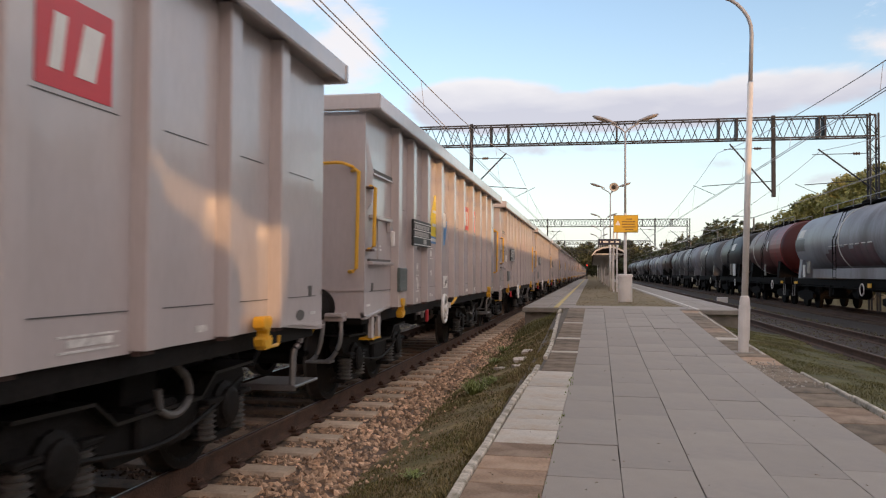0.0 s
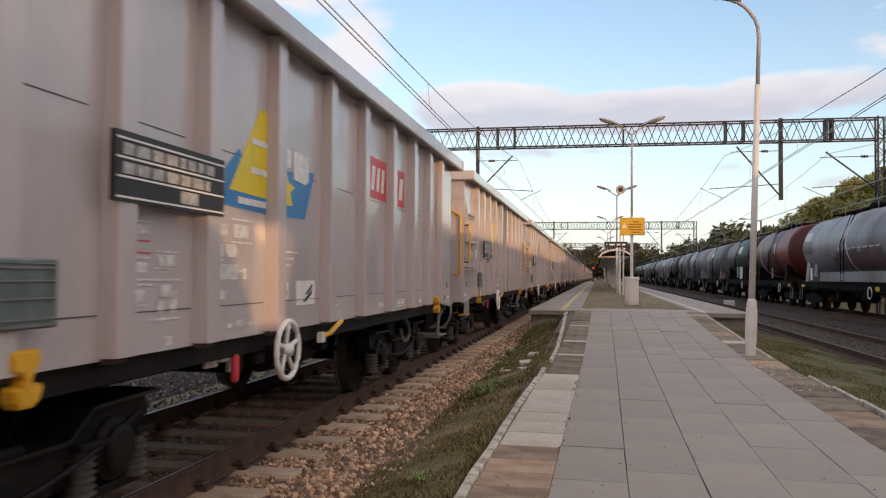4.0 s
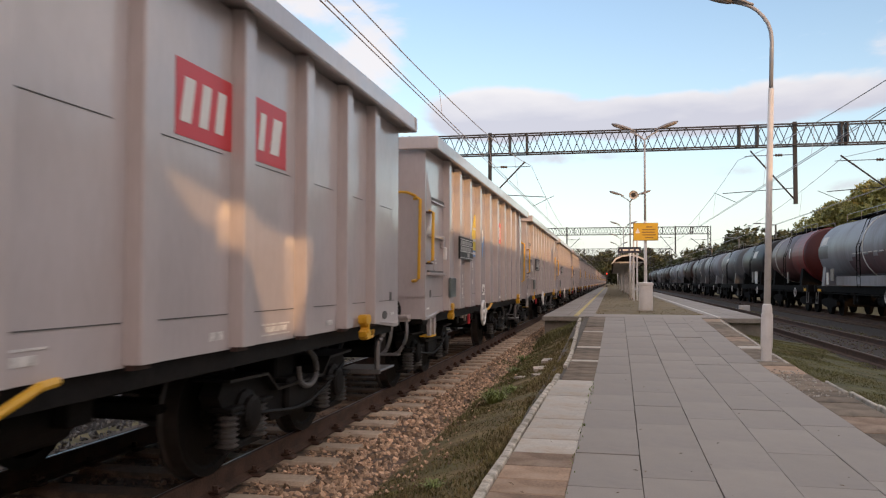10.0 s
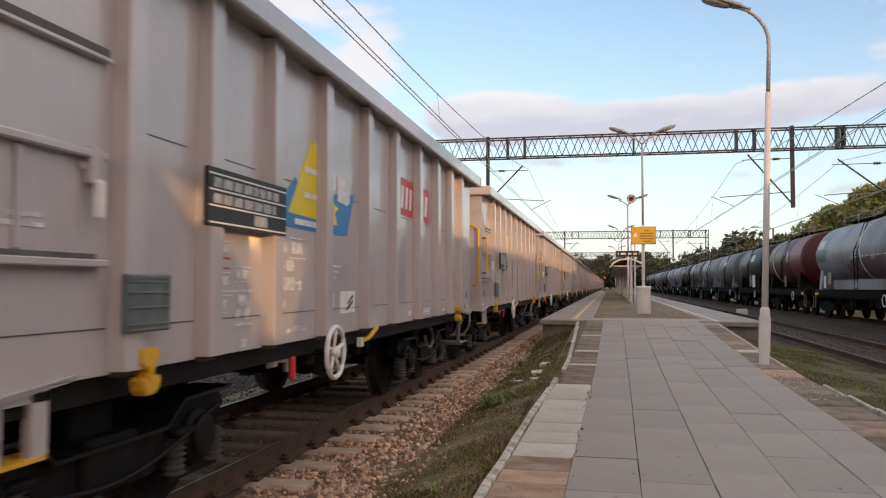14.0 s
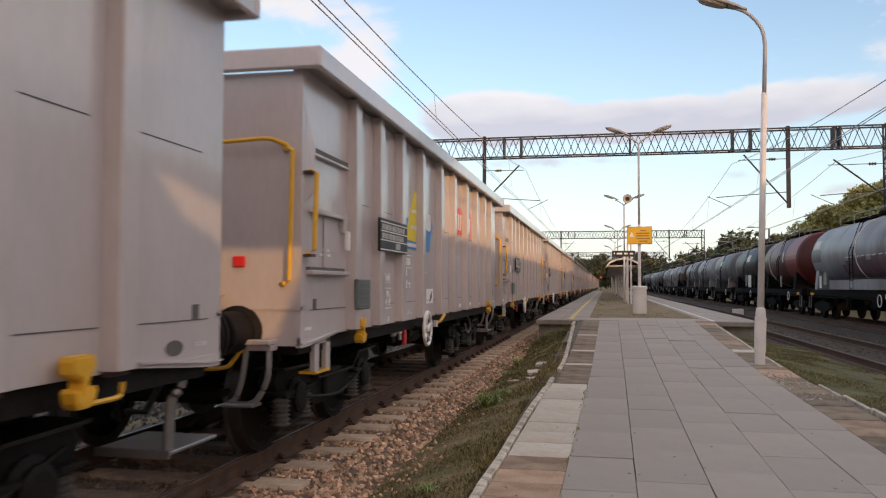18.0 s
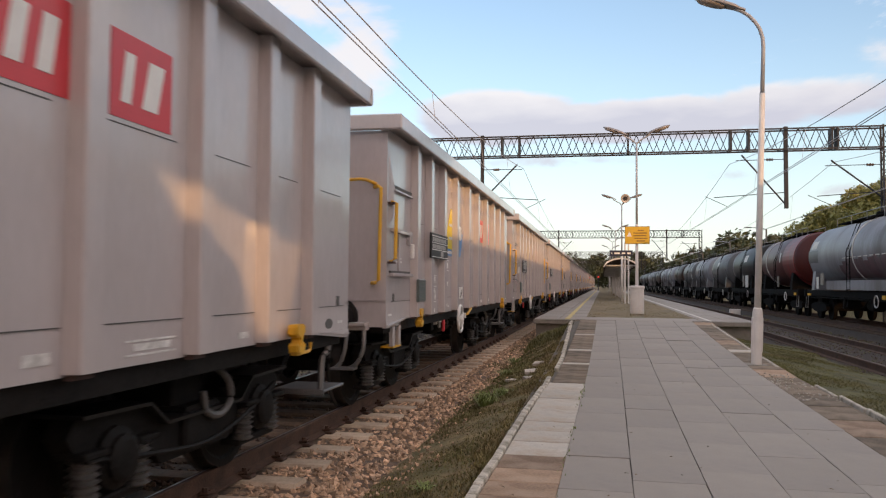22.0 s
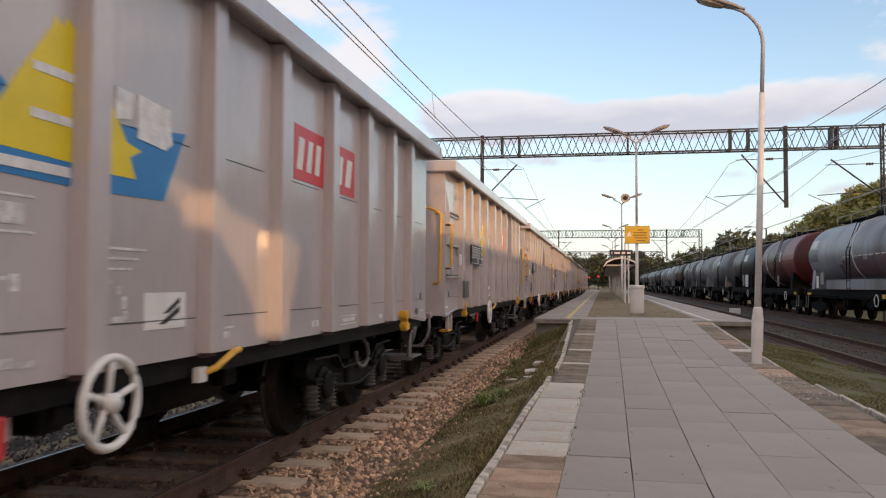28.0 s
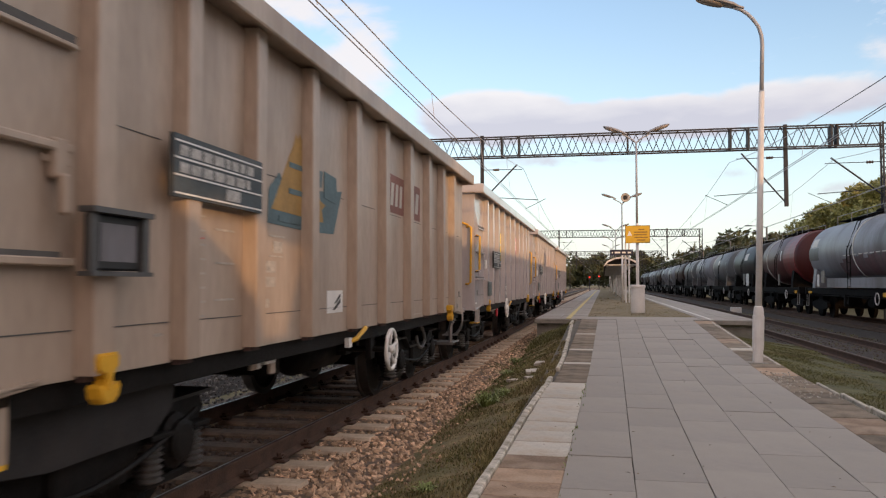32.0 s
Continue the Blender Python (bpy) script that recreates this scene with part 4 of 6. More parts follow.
        part("corner_gusset", prism(bm, pts, "x", a, b), paint, w)
        if s > 0:
            lip = [(F, 0.944), (F + 0.14, 0.944), (F + 0.86, 1.006), (F + 0.86, 1.014), (F + 0.14, 0.953), (F, 0.953)]
            part("gusset_lip", prism(bmesh.new(), [(L + F - y, z) if e else (y, z) for y, z in lip], "x", 1.385, 1.402), paint, w, "bright folded lip of the corner plate")
    seams = [(a + 0.1, b - 0.1) for a, b in zip([F + 0.1] + STAKES, STAKES + [L - 0.05])]
    bm = plate([(a, 1.196, b, 1.202) for a, b in seams])
    for a, b in seams[1:]:
        box(bm, 1.376, a + 0.05, 2.151, 1.3838, b - 0.1, 2.156)
    part("weld_seam", bm, SEAM_SHADE, w, "thin dark weld seams", kind="stuff")
    # hatch in the first bay
    part("hatch_ledge", boxes((1.38, 0.46, 2.41, 1.425, 1.30, 2.43), bevel=0.004), paint, w, "pressed ledge of the end hatch")
    part("hatch_ledge", boxes((1.38, 0.38, 1.475, 1.44, 1.28, 1.51), bevel=0.006), paint, w, "pressed ledge of the end hatch")
    # dark strips along the ledges: shade put in as colour
    part("hatch_shadow_gap", boxes((1.378, 0.46, 2.43, 1.405, 1.30, 2.475)), SEAM_SHADE, w)
    part("hatch_shadow_gap", boxes((1.378, 0.38, 1.51, 1.41, 1.22, 1.535)), SEAM_SHADE, w)
    part("hatch_bar", boxes((1.38, 0.42, 1.955, 1.43, 1.27, 1.995), (1.38, 0.74, 1.535, 1.40, 0.78, 1.955), bevel=0.008), paint, w)
    part("latch_handle", boxes((1.42, 1.165, 1.685, 1.465, 1.215, 1.86), bevel=0.012), WHITE if not old else paint, w, "pale latch handle")
    part("latch_bracket", boxes((1.38, 1.15, 1.84, 1.43, 1.24, 2.01), (1.38, 1.12, 1.90, 1.40, 1.30, 1.94), bevel=0.008), paint, w, "bent latch bracket")
    bm = bmesh.new()
    v = [bm.verts.new(p) for p in ((1.382, 0.33, 2.78), (1.382, 0.33, 2.02), (1.382, 0.50, 2.10), (1.415, 0.47, 2.45), (1.382, 0.38, 2.78), (1.415, 0.44, 2.15))]
    bm.faces.new((v[0], v[1], v[5], v[3])), bm.faces.new((v[0], v[3], v[4])), bm.faces.new((v[3], v[5], v[2])), bm.faces.new((v[1], v[2], v[5]))
    part("corner_pressing", bm, paint, w)
    # handrails
    Y2 = YELLOW
    part("handrail", tubes(([(1.24, F, 2.43), (1.30, F - 0.07, 2.43), (1.335, F - 0.08, 2.41), (1.318, F - 0.08, 1.43), (1.28, F - 0.07, 1.405), (1.22, F, 1.40)], 0.020)), Y2, w, "yellow end handrail")
    part("handrail", tubes(([(0.44, F, 2.84), (0.50, F - 0.07, 2.84), (0.528, F - 0.09, 2.81), (0.496, F - 0.09, 1.45), (0.46, F - 0.08, 1.415), (0.36, F, 1.41)], 0.021)), Y2, w, "yellow end handrail")
    part("handrail", tubes(([(0.68, F, 2.44), (0.68, F - 0.08, 2.47), (0.72, F - 0.09, 2.487), (1.10, F - 0.09, 2.507), (1.17, F - 0.08, 2.50), (1.26, F, 2.465)], 0.017)), Y2, w, "yellow end handrail")
    part("side_handrail", tubes(([(1.40, 0.39, 2.28), (1.46, 0.38, 2.26), (1.46, 0.345, 1.66), (1.40, 0.34, 1.63)], 0.020)), Y2, w, "yellow side handrail")
    for z in (2.25, 1.61):
        part("handrail_bracket", boxes((1.38, 0.31, z, 1.45, 0.41, z + 0.022)), RUSTSTAIN, w)
    part("tail_lamp_bracket", boxes((0.83, F - 0.03, 1.53, 0.93, F, 1.615), bevel=0.008), mat("red_reflector", (0.65, 0.03, 0.03), 0.3, 0, 0.05), w, "small red reflector plate")
    part("buffer_beam_plate", boxes((0.87, F - 0.16, 0.945, 1.20, F - 0.002, 0.985), (1.0, F - 0.12, 0.90, 1.2, F - 0.002, 0.945), bevel=0.006), paint, w, "grey bracket plate above the step")
    part("end_foot_plate", boxes((0.36, F - 0.20, 1.31, 0.76, F - 0.002, 1.35), (0.42, F - 0.15, 1.25, 0.46, F - 0.002, 1.31), (0.66, F - 0.15, 1.25, 0.70, F - 0.002, 1.31), bevel=0.006), paint, w, "small grey foot plate on the end wall")
    part("lamp_iron", boxes((0.60, F - 0.07, 1.35, 0.66, F - 0.002, 1.50), (0.56, F - 0.05, 1.46, 0.70, F - 0.002, 1.52), bevel=0.01), BLACK, w)
    part("drain_cock", tubes(([(0.86, F - 0.10, 1.13), (0.95, F - 0.10, 1.135)], 0.022), ([(0.93, F, 1.135), (0.93, F - 0.10, 1.135), (0.93, F - 0.10, 1.07)], 0.014), seg=6), STEEL, w)
    part("end_step", tubes((curve([(1.163, F - 0.08, 0.95), (1.170, F - 0.10, 0.74), (1.135, F - 0.10, 0.62), (1.075, F - 0.10, 0.53), (1.02, F - 0.10, 0.50)]), 0.024), (curve([(0.985, F - 0.08, 0.95), (0.970, F - 0.10, 0.74), (0.94, F - 0.10, 0.61), (0.90, F - 0.10, 0.53), (0.86, F - 0.10, 0.50)]), 0.024)), STEEL, w, "grey bent-tube shunter step")
    part("end_step_tread", boxes((0.82, F - 0.17, 0.482, 1.08, F - 0.01, 0.508), bevel=0.006), STEEL, w, "grey step tread")
    part("side_step", boxes((1.32, 0.64, 0.70, 1.36, 0.74, 0.95), (1.32, 0.90, 0.70, 1.36, 1.00, 0.97), (1.32, 0.64, 0.92, 1.36, 1.00, 0.97)), paint, w)
    part("step_tread", boxes((1.22, 0.65, 0.68, 1.365, 0.99, 0.70)), YELLOW, w, "yellow step tread")
    part("rear_step", tubes((curve([(1.30, L - 0.26, 0.98), (1.29, L - 0.28, 0.82), (1.255, L - 0.315, 0.74), (1.25, L - 0.33, 0.48)]), 0.030)), STEEL, w, "grey step stanchion")
    part("rear_step_plate", boxes((0.84, L - 0.40, 0.462, 1.31, L + 0.12, 0.484), (0.84, L - 0.41, 0.44, 1.31, L - 0.395, 0.49), bevel=0.006), STEEL, w, "grey chequer-plate step")
    for y0 in (0.535, 10.672):
        part("jacking_slot", boxes((1.376, y0, 1.20, 1.3842, y0 + 0.07, 1.285)), SEAM_SHADE, w, "dark jacking slot")
    bm = bmesh.new()
    lathe(bm, [(0.085, 0.0), (0.085, 0.006)], 16, pose(1.379, 10.49, 1.056) @ ALONG_X @ Matrix.Diagonal((0.5, 1, 1, 1)))
    part("maker_plate", bm, SEAM_SHADE, w, "small oval maker plate")
    part("hook_rod", tubes((curve([(1.42, 9.62, 0.875), (1.42, 9.90, 0.872), (1.42, 9.96, 0.885), (1.42, 9.97, 0.94)], 4), 0.013), seg=6), YELLOW, w)
    part("hanging_hose", tubes((curve([(1.05, 8.95, 0.98), (1.12, 8.99, 0.86), (1.16, 9.12, 0.74), (1.17, 9.14, 0.61), (1.16, 9.01, 0.53), (1.14, 8.87, 0.57), (1.13, 8.84, 0.70)], 5), 0.025)), mat("grey_rubber_hose", (0.10, 0.098, 0.096), 0.5, 0, 0.15, 8, 60, 0.1), w, "grey hanging brake hose")
    for y in (1.35 if old else 1.44, 9.50):
        shape = [(-0.11, 1.055), (-0.125, 1.03), (-0.12, 0.975), (-0.085, 0.955), (-0.045, 0.95), (-0.02, 0.925), (-0.03, 0.885), (-0.085, 0.905), (-0.10, 0.885), (-0.085, 0.835), (-0.05, 0.805), (0.06, 0.805), (0.10, 0.83), (0.13, 0.885), (0.115, 0.905), (0.055, 0.885), (0.045, 0.93), (0.075, 0.965), (0.105, 0.985), (0.11, 1.035), (0.09, 1.055)]
        bm = prism(bmesh.new(), [(y + 0.11 + 0.70 * u, 1.095 + 0.90 * (v - 1.055)) for u, v in shape], "x", 1.41, 1.49)
        bmesh.ops.bevel(bm, geom=[q for q in bm.edges if abs(q.verts[0].co.x - q.verts[1].co.x) < 1e-6], offset=0.010, segments=2, affect="EDGES")
        part("rope_hook", bm, YELLOW, w, "yellow rope hook")
    part("release_lever", tubes(([(1.38, 5.18, 0.88), (1.42, 5.25, 0.90), (1.44, 5.45, 0.98), (1.40, 5.6, 0.98)], 0.022)), YELLOW, w, "yellow brake release lever")
    part("lever_plate", boxes((1.36, 5.10, 0.83, 1.40, 5.19, 0.915)), POLE, w)
    if not old:
        part("brake_valve_handle", boxes((1.30, 3.64, 0.69, 1.345, 3.70, 0.87), bevel=0.015), REDP, w, "red brake changeover handle")
    part("brake_valve_plate", boxes((1.25, 3.54, 0.83, 1.30, 3.72, 0.90), (1.24, 3.50, 0.80, 1.255, 3.57, 0.985), bevel=0.008), WHITE, w, "white brake changeover plate")
    for y0, z0 in ((3.74, 0.74), (3.42, 0.80)):
        part("hanging_bracket", boxes((1.22, y0, z0, 1.25, y0 + 0.09, 0.985), bevel=0.006), paint, w, "grey hanging bracket")
    lathe_bm = bmesh.new()
    lathe(lathe_bm, [(0.10, -0.55), (0.19, -0.5), (0.19, 0.5), (0.10, 0.55)], 16, pose(0.72, 5.9, 0.72) @ ALONG_Y)
    part("air_tank", lathe_bm, BLACK, w, smooth=True)
    if old:
        part("bogie_side_plate", prism(bmesh.new(), [(0.80, 0.96), (0.88, 0.62), (1.45, 0.555), (2.28, 0.565), (2.48, 0.70), (2.52, 0.96)], "x", 1.17, 1.20), mat("dark_grey_frame_plate", (0.035, 0.034, 0.035), 0.6, 0, 0.2, 4, 50, 0.1, (0.06, 0.05, 0.045), 0.4, spec=0.2), w, "dark grey bogie side plate")
        part("document_holder", boxes((1.452, 1.30, 1.46, 1.49, 1.70, 1.71), bevel=0.01), BOARD, w, "large dark document holder with a hinged lid")
        part("holder_frame", boxes((1.485, 1.28, 1.44, 1.51, 1.33, 1.73), (1.485, 1.67, 1.44, 1.51, 1.72, 1.73), (1.45, 1.27, 1.71, 1.53, 1.73, 1.735), (1.45, 1.27, 1.435, 1.525, 1.73, 1.455)), mat("dark_grey_frame", (0.10, 0.10, 0.10), 0.5, 0.3), w)
        part("paper_sheet", boxes((1.489, 1.37, 1.50, 1.492, 1.64, 1.67)), TANKGREY, w)
    else:
        part("document_holder", boxes((1.461, 1.33, 1.175, 1.495, 1.70, 1.45), bevel=0.008), TEAL, w, "mesh-fronted document holder")
        part("wire_mesh", boxes(*[(1.495, 1.34, z, 1.501, 1.69, z + 0.008) for z in (1.185, 1.21, 1.29, 1.36, 1.41, 1.43)]), STEEL, w)
    # number board
    ob, oz = (-0.10, 0.125) if old else (0.01, 0.0)
    slide = pose(-0.045, ob, oz)
    part("number_board", boxes((1.497, 2.08, 1.73, 1.525, 3.15, 2.06)), mat("dusty_slate_board", (0.055, 0.07, 0.08), 0.6, 0, 0.25, 4, 60, 0.05, (0.12, 0.105, 0.09), 0.5) if old else BOARD, w, "black number board with white ruled lines" if not old else "dusty slate-grey number board with white ruled lines", at=slide)
    bm = bmesh.new()
    for z in (1.745, 1.84, 1.93, 2.02):
        box(bm, 1.52, 2.09, z, 1.529, 3.14, z + 0.010)
    part("white_ruling", bm, WHITE, w, kind="stuff", at=slide)
    r = random.Random(5)
    bm = bmesh.new()
    for z in (1.86, 1.95):
        y = 2.14
        while y < 3.0:
            d = r.uniform(0.05, 0.12)
            box(bm, 1.52, y, z, 1.528, y + d, z + 0.055)
            y += d + 0.025
    box(bm, 1.52, 2.66, 1.765, 1.528, 2.84, 1.83)
    part("worn_lettering", bm, mat("worn_white_print", (0.42, 0.41, 0.39), 0.6, 0, 0.3, 25, 90, 0), w, kind="stuff", at=slide)
    marks = [(2.39, 1.655, 2.585, 1.663), (2.40, 1.595, 2.55, 1.64), (2.39, 1.47, 2.55, 1.478), (2.40, 1.40, 2.52, 1.45), (2.39, 1.358, 2.54, 1.366), (2.39, 1.332, 2.57, 1.340), (2.40, 1.25, 2.50, 1.31), (2.39, 1.228, 2.53, 1.236),
             (2.59, 1.505, 2.835, 1.513), (2.62, 1.435, 2.80, 1.495), (2.59, 1.416, 2.835, 1.424), (2.556, 1.356, 2.857, 1.366), (2.65, 1.27, 2.76, 1.335), (2.63, 1.19, 2.70, 1.25), (2.75, 1.18, 2.82, 1.30), (2.558, 1.146, 2.85, 1.158), (2.70, 1.01, 2.775, 1.06)]
    marks += [(3.17, 1.63, 3.26, 1.70), (3.29, 1.63, 3.405, 1.70), (3.457, 1.735, 3.765, 1.745), (3.50, 1.625, 3.70, 1.71), (3.457, 1.59, 3.765, 1.60), (3.15, 1.49, 3.22, 1.575), (3.28, 1.495, 3.36, 1.575), (3.40, 1.50, 3.54, 1.58), (3.24, 1.475, 3.36, 1.483),
              (3.125, 1.36, 3.55, 1.455), (3.58, 1.405, 3.62, 1.42), (3.64, 1.36, 3.685, 1.43), (3.12, 1.24, 3.395, 1.295)]
    marks += [(3.11, 1.06, 3.30, 1.12), (3.108, 1.036, 3.32, 1.044), (3.43, 1.055, 3.52, 1.085), (3.55, 1.06, 3.66, 1.10), (3.70, 1.055, 3.775, 1.08), (4.252, 1.552, 4.58, 1.565), (4.252, 1.505, 4.50, 1.517), (4.252, 1.455, 4.45, 1.467),
              (4.25, 1.39, 4.30, 1.41), (4.33, 1.34, 4.36, 1.38), (4.38, 1.27, 4.41, 1.33), (4.39, 1.22, 4.42, 1.26), (4.30, 1.205, 4.40, 1.235), (5.29, 1.06, 5.50, 1.10), (5.29, 1.12, 5.56, 1.13)]
    marks += [(7.6, 1.03, 8.05, 1.04), (7.6, 1.1, 8.05, 1.11), (7.66, 1.055, 8, 1.09), (6.9, 1.05, 7.06, 1.1), (8.8, 1.04, 8.95, 1.08), (10.71, 1.05, 10.83, 1.072), (0.66, 1.63, 0.92, 1.65), (0.72, 1.67, 0.9, 1.69), (0.36, 1.045, 0.50, 1.068)]
    if old:
        marks = [(2.30, 1.21 + 0.082 * k, 2.50, 1.222 + 0.082 * k) for k in range(8)] + [(2.62, z, 2.86, z + 0.012) for z in (1.30, 1.52, 1.72)] + [(3.2, 1.60, 3.34, 1.66), (3.4, 1.73, 3.66, 1.742), (3.46, 1.62, 3.62, 1.70), (3.4, 1.59, 3.64, 1.60), (3.2, 1.24, 3.40, 1.30), (3.22, 1.38, 3.5, 1.45), (3.3, 1.48, 3.5, 1.56), (1.98, 1.13, 2.06, 1.145), (5.3, 1.06, 5.52, 1.1), (7.6, 1.03, 8.05, 1.04)]
    part("painted_markings", plate(marks), mat("worn_stencil_paint" if not old else "faded_stencil_paint", (0.63, 0.62, 0.60) if not old else (0.46, 0.42, 0.37), 0.5, 0, 0.25, 20, 90, 0), w, "small white stencilled markings", kind="stuff")
    part("red_ruling", plate([(2.36, 1.555, 2.55, 1.563), (2.36, 1.495, 2.55, 1.503)] if not old else [(2.32, 1.66, 2.48, 1.667)]), REDP, w)
    bm = plate([(4.565, 1.155, 4.965, 1.345)])
    part("warning_panel", bm, WHITE, w, "white panel with a dark slanted mark")
    bm = bmesh.new()
    prism(bm, [(4.70, 1.18), (4.76, 1.18), (4.90, 1.24), (4.90, 1.275)], "x", 1.38, 1.3855)
    prism(bm, [(4.74, 1.235), (4.79, 1.235), (4.90, 1.29), (4.90, 1.32)], "x", 1.38, 1.3855)
    part("slanted_mark", bm, BOARD, w)
    ky, kb, kr = (YELP, BLUEP, REDP) if not old else (mat("faded_ochre", (0.36, 0.22, 0.07), 0.6, 0, 0.2), mat("faded_teal", (0.10, 0.16, 0.18), 0.6, 0, 0.2), mat("faded_red", (0.22, 0.09, 0.07), 0.6, 0, 0.2))
    bm = bmesh.new()
    prism(bm, [(3.42, 1.925), (3.84, 2.47), (3.865, 2.525), (3.90, 2.485), (3.94, 2.535), (3.982, 2.50), (3.982, 1.915)], "x", 1.376, 1.3842)
    prism(bm, [(4.158, 1.90), (4.158, 2.36), (4.38, 2.075), (4.505, 2.05), (4.41, 2.005), (4.46, 1.905)], "x", 1.376, 1.3862)
    part("yellow_emblem", bm, ky, w, "yellow triangular emblem")
    bm = bmesh.new()
    prism(bm, [(3.36, 1.822), (3.982, 1.812), (3.982, 1.914), (3.42, 1.924), (3.60, 2.16), (3.55, 2.195), (3.376, 2.06)], "x", 1.376, 1.3838)
    prism(bm, [(4.158, 1.81), (4.72, 1.825), (4.93, 2.215), (4.158, 2.13)], "x", 1.376, 1.3838)
    part("blue_emblem", bm, kb, w, "blue emblem base")
    bm = boxes((1.38, 3.725, 2.065, 1.3882, 3.98, 2.105), (1.38, 3.73, 2.26, 1.3882, 3.98, 2.30), (1.38, 3.54, 1.846, 1.3882, 3.97, 1.89))
    prism(bm, [(4.285, 2.17), (4.41, 2.19), (4.43, 2.32), (4.285, 2.33)], "x", 1.38, 1.3882)
    prism(bm, [(4.47, 2.11), (4.72, 2.09), (4.79, 2.13), (4.76, 2.31), (4.47, 2.33)], "x", 1.38, 1.3882)
    part("emblem_white_shape", bm, mat("worn_white_emblem", (0.76, 0.76, 0.75), 0.5, 0, 0.15, 14, 60, 0) if not old else kb, w, kind="stuff")
    part("red_panel", plate([(6.50, 2.18, 7.134, 2.60)]), kr, w, "red sign panel with white shapes")
    part("red_panel", plate([(7.42, 2.18, 7.955, 2.60)]), kr, w, "red sign panel with white shapes")
    bm = bmesh.new()
    for y0, d in ((6.54, 0.16), (6.74, 0.14), (6.92, 0.14), (7.50, 0.12), (7.68, 0.20)):
        prism(bm, [(y0, 2.26), (y0 + d * 0.7, 2.26), (y0 + d, 2.51), (y0 + d * 0.3, 2.51)], "x", 1.38, 1.3872)
    part("white_panel_shape", bm, WHITE if not old else mat("faded_white", (0.5, 0.47, 0.42), 0.6), w, kind="stuff")
    handwheel(w, WHITE, 6.2 if old else 4.14, 0.73 if old else 0.862)
    sets = bogie(w, 1.80) + bogie(w, 8.88)
    return w, sets


# distance the train has come, second by second
RUN = [0.0, 16.53, 33.1, 49.69, 66.3, 82.91, 99.53, 116.15, 132.79, 149.46, 166.17, 182.92, 199.73, 216.6, 233.55, 250.57, 267.66, 284.84, 302.07, 319.4, 336.77, 354.17, 371.59, 389.08, 406.62, 424.11, 441.57, 459.01, 476.41, 493.76, 511.09, 528.43, 545.74]
FRONT0, PITCH, COUNT, OLD = -4.55, 12.0, 50, 46


WAGONS = []


for paint, old, rng_k in ((PAINT, False, [k for k in range(COUNT) if k != OLD]), (PAINT_OLD, True, [OLD])):
    first = None
    for k in rng_k:
        at = pose(TRACK, FRONT0 + PITCH * k, 0)
        if first is None:
            first, _ = open_wagon(paint, old)
            first.matrix_basis = at
            w = first
        else:
            w = copy_thing(first, at)
        WAGONS.append((k, w))


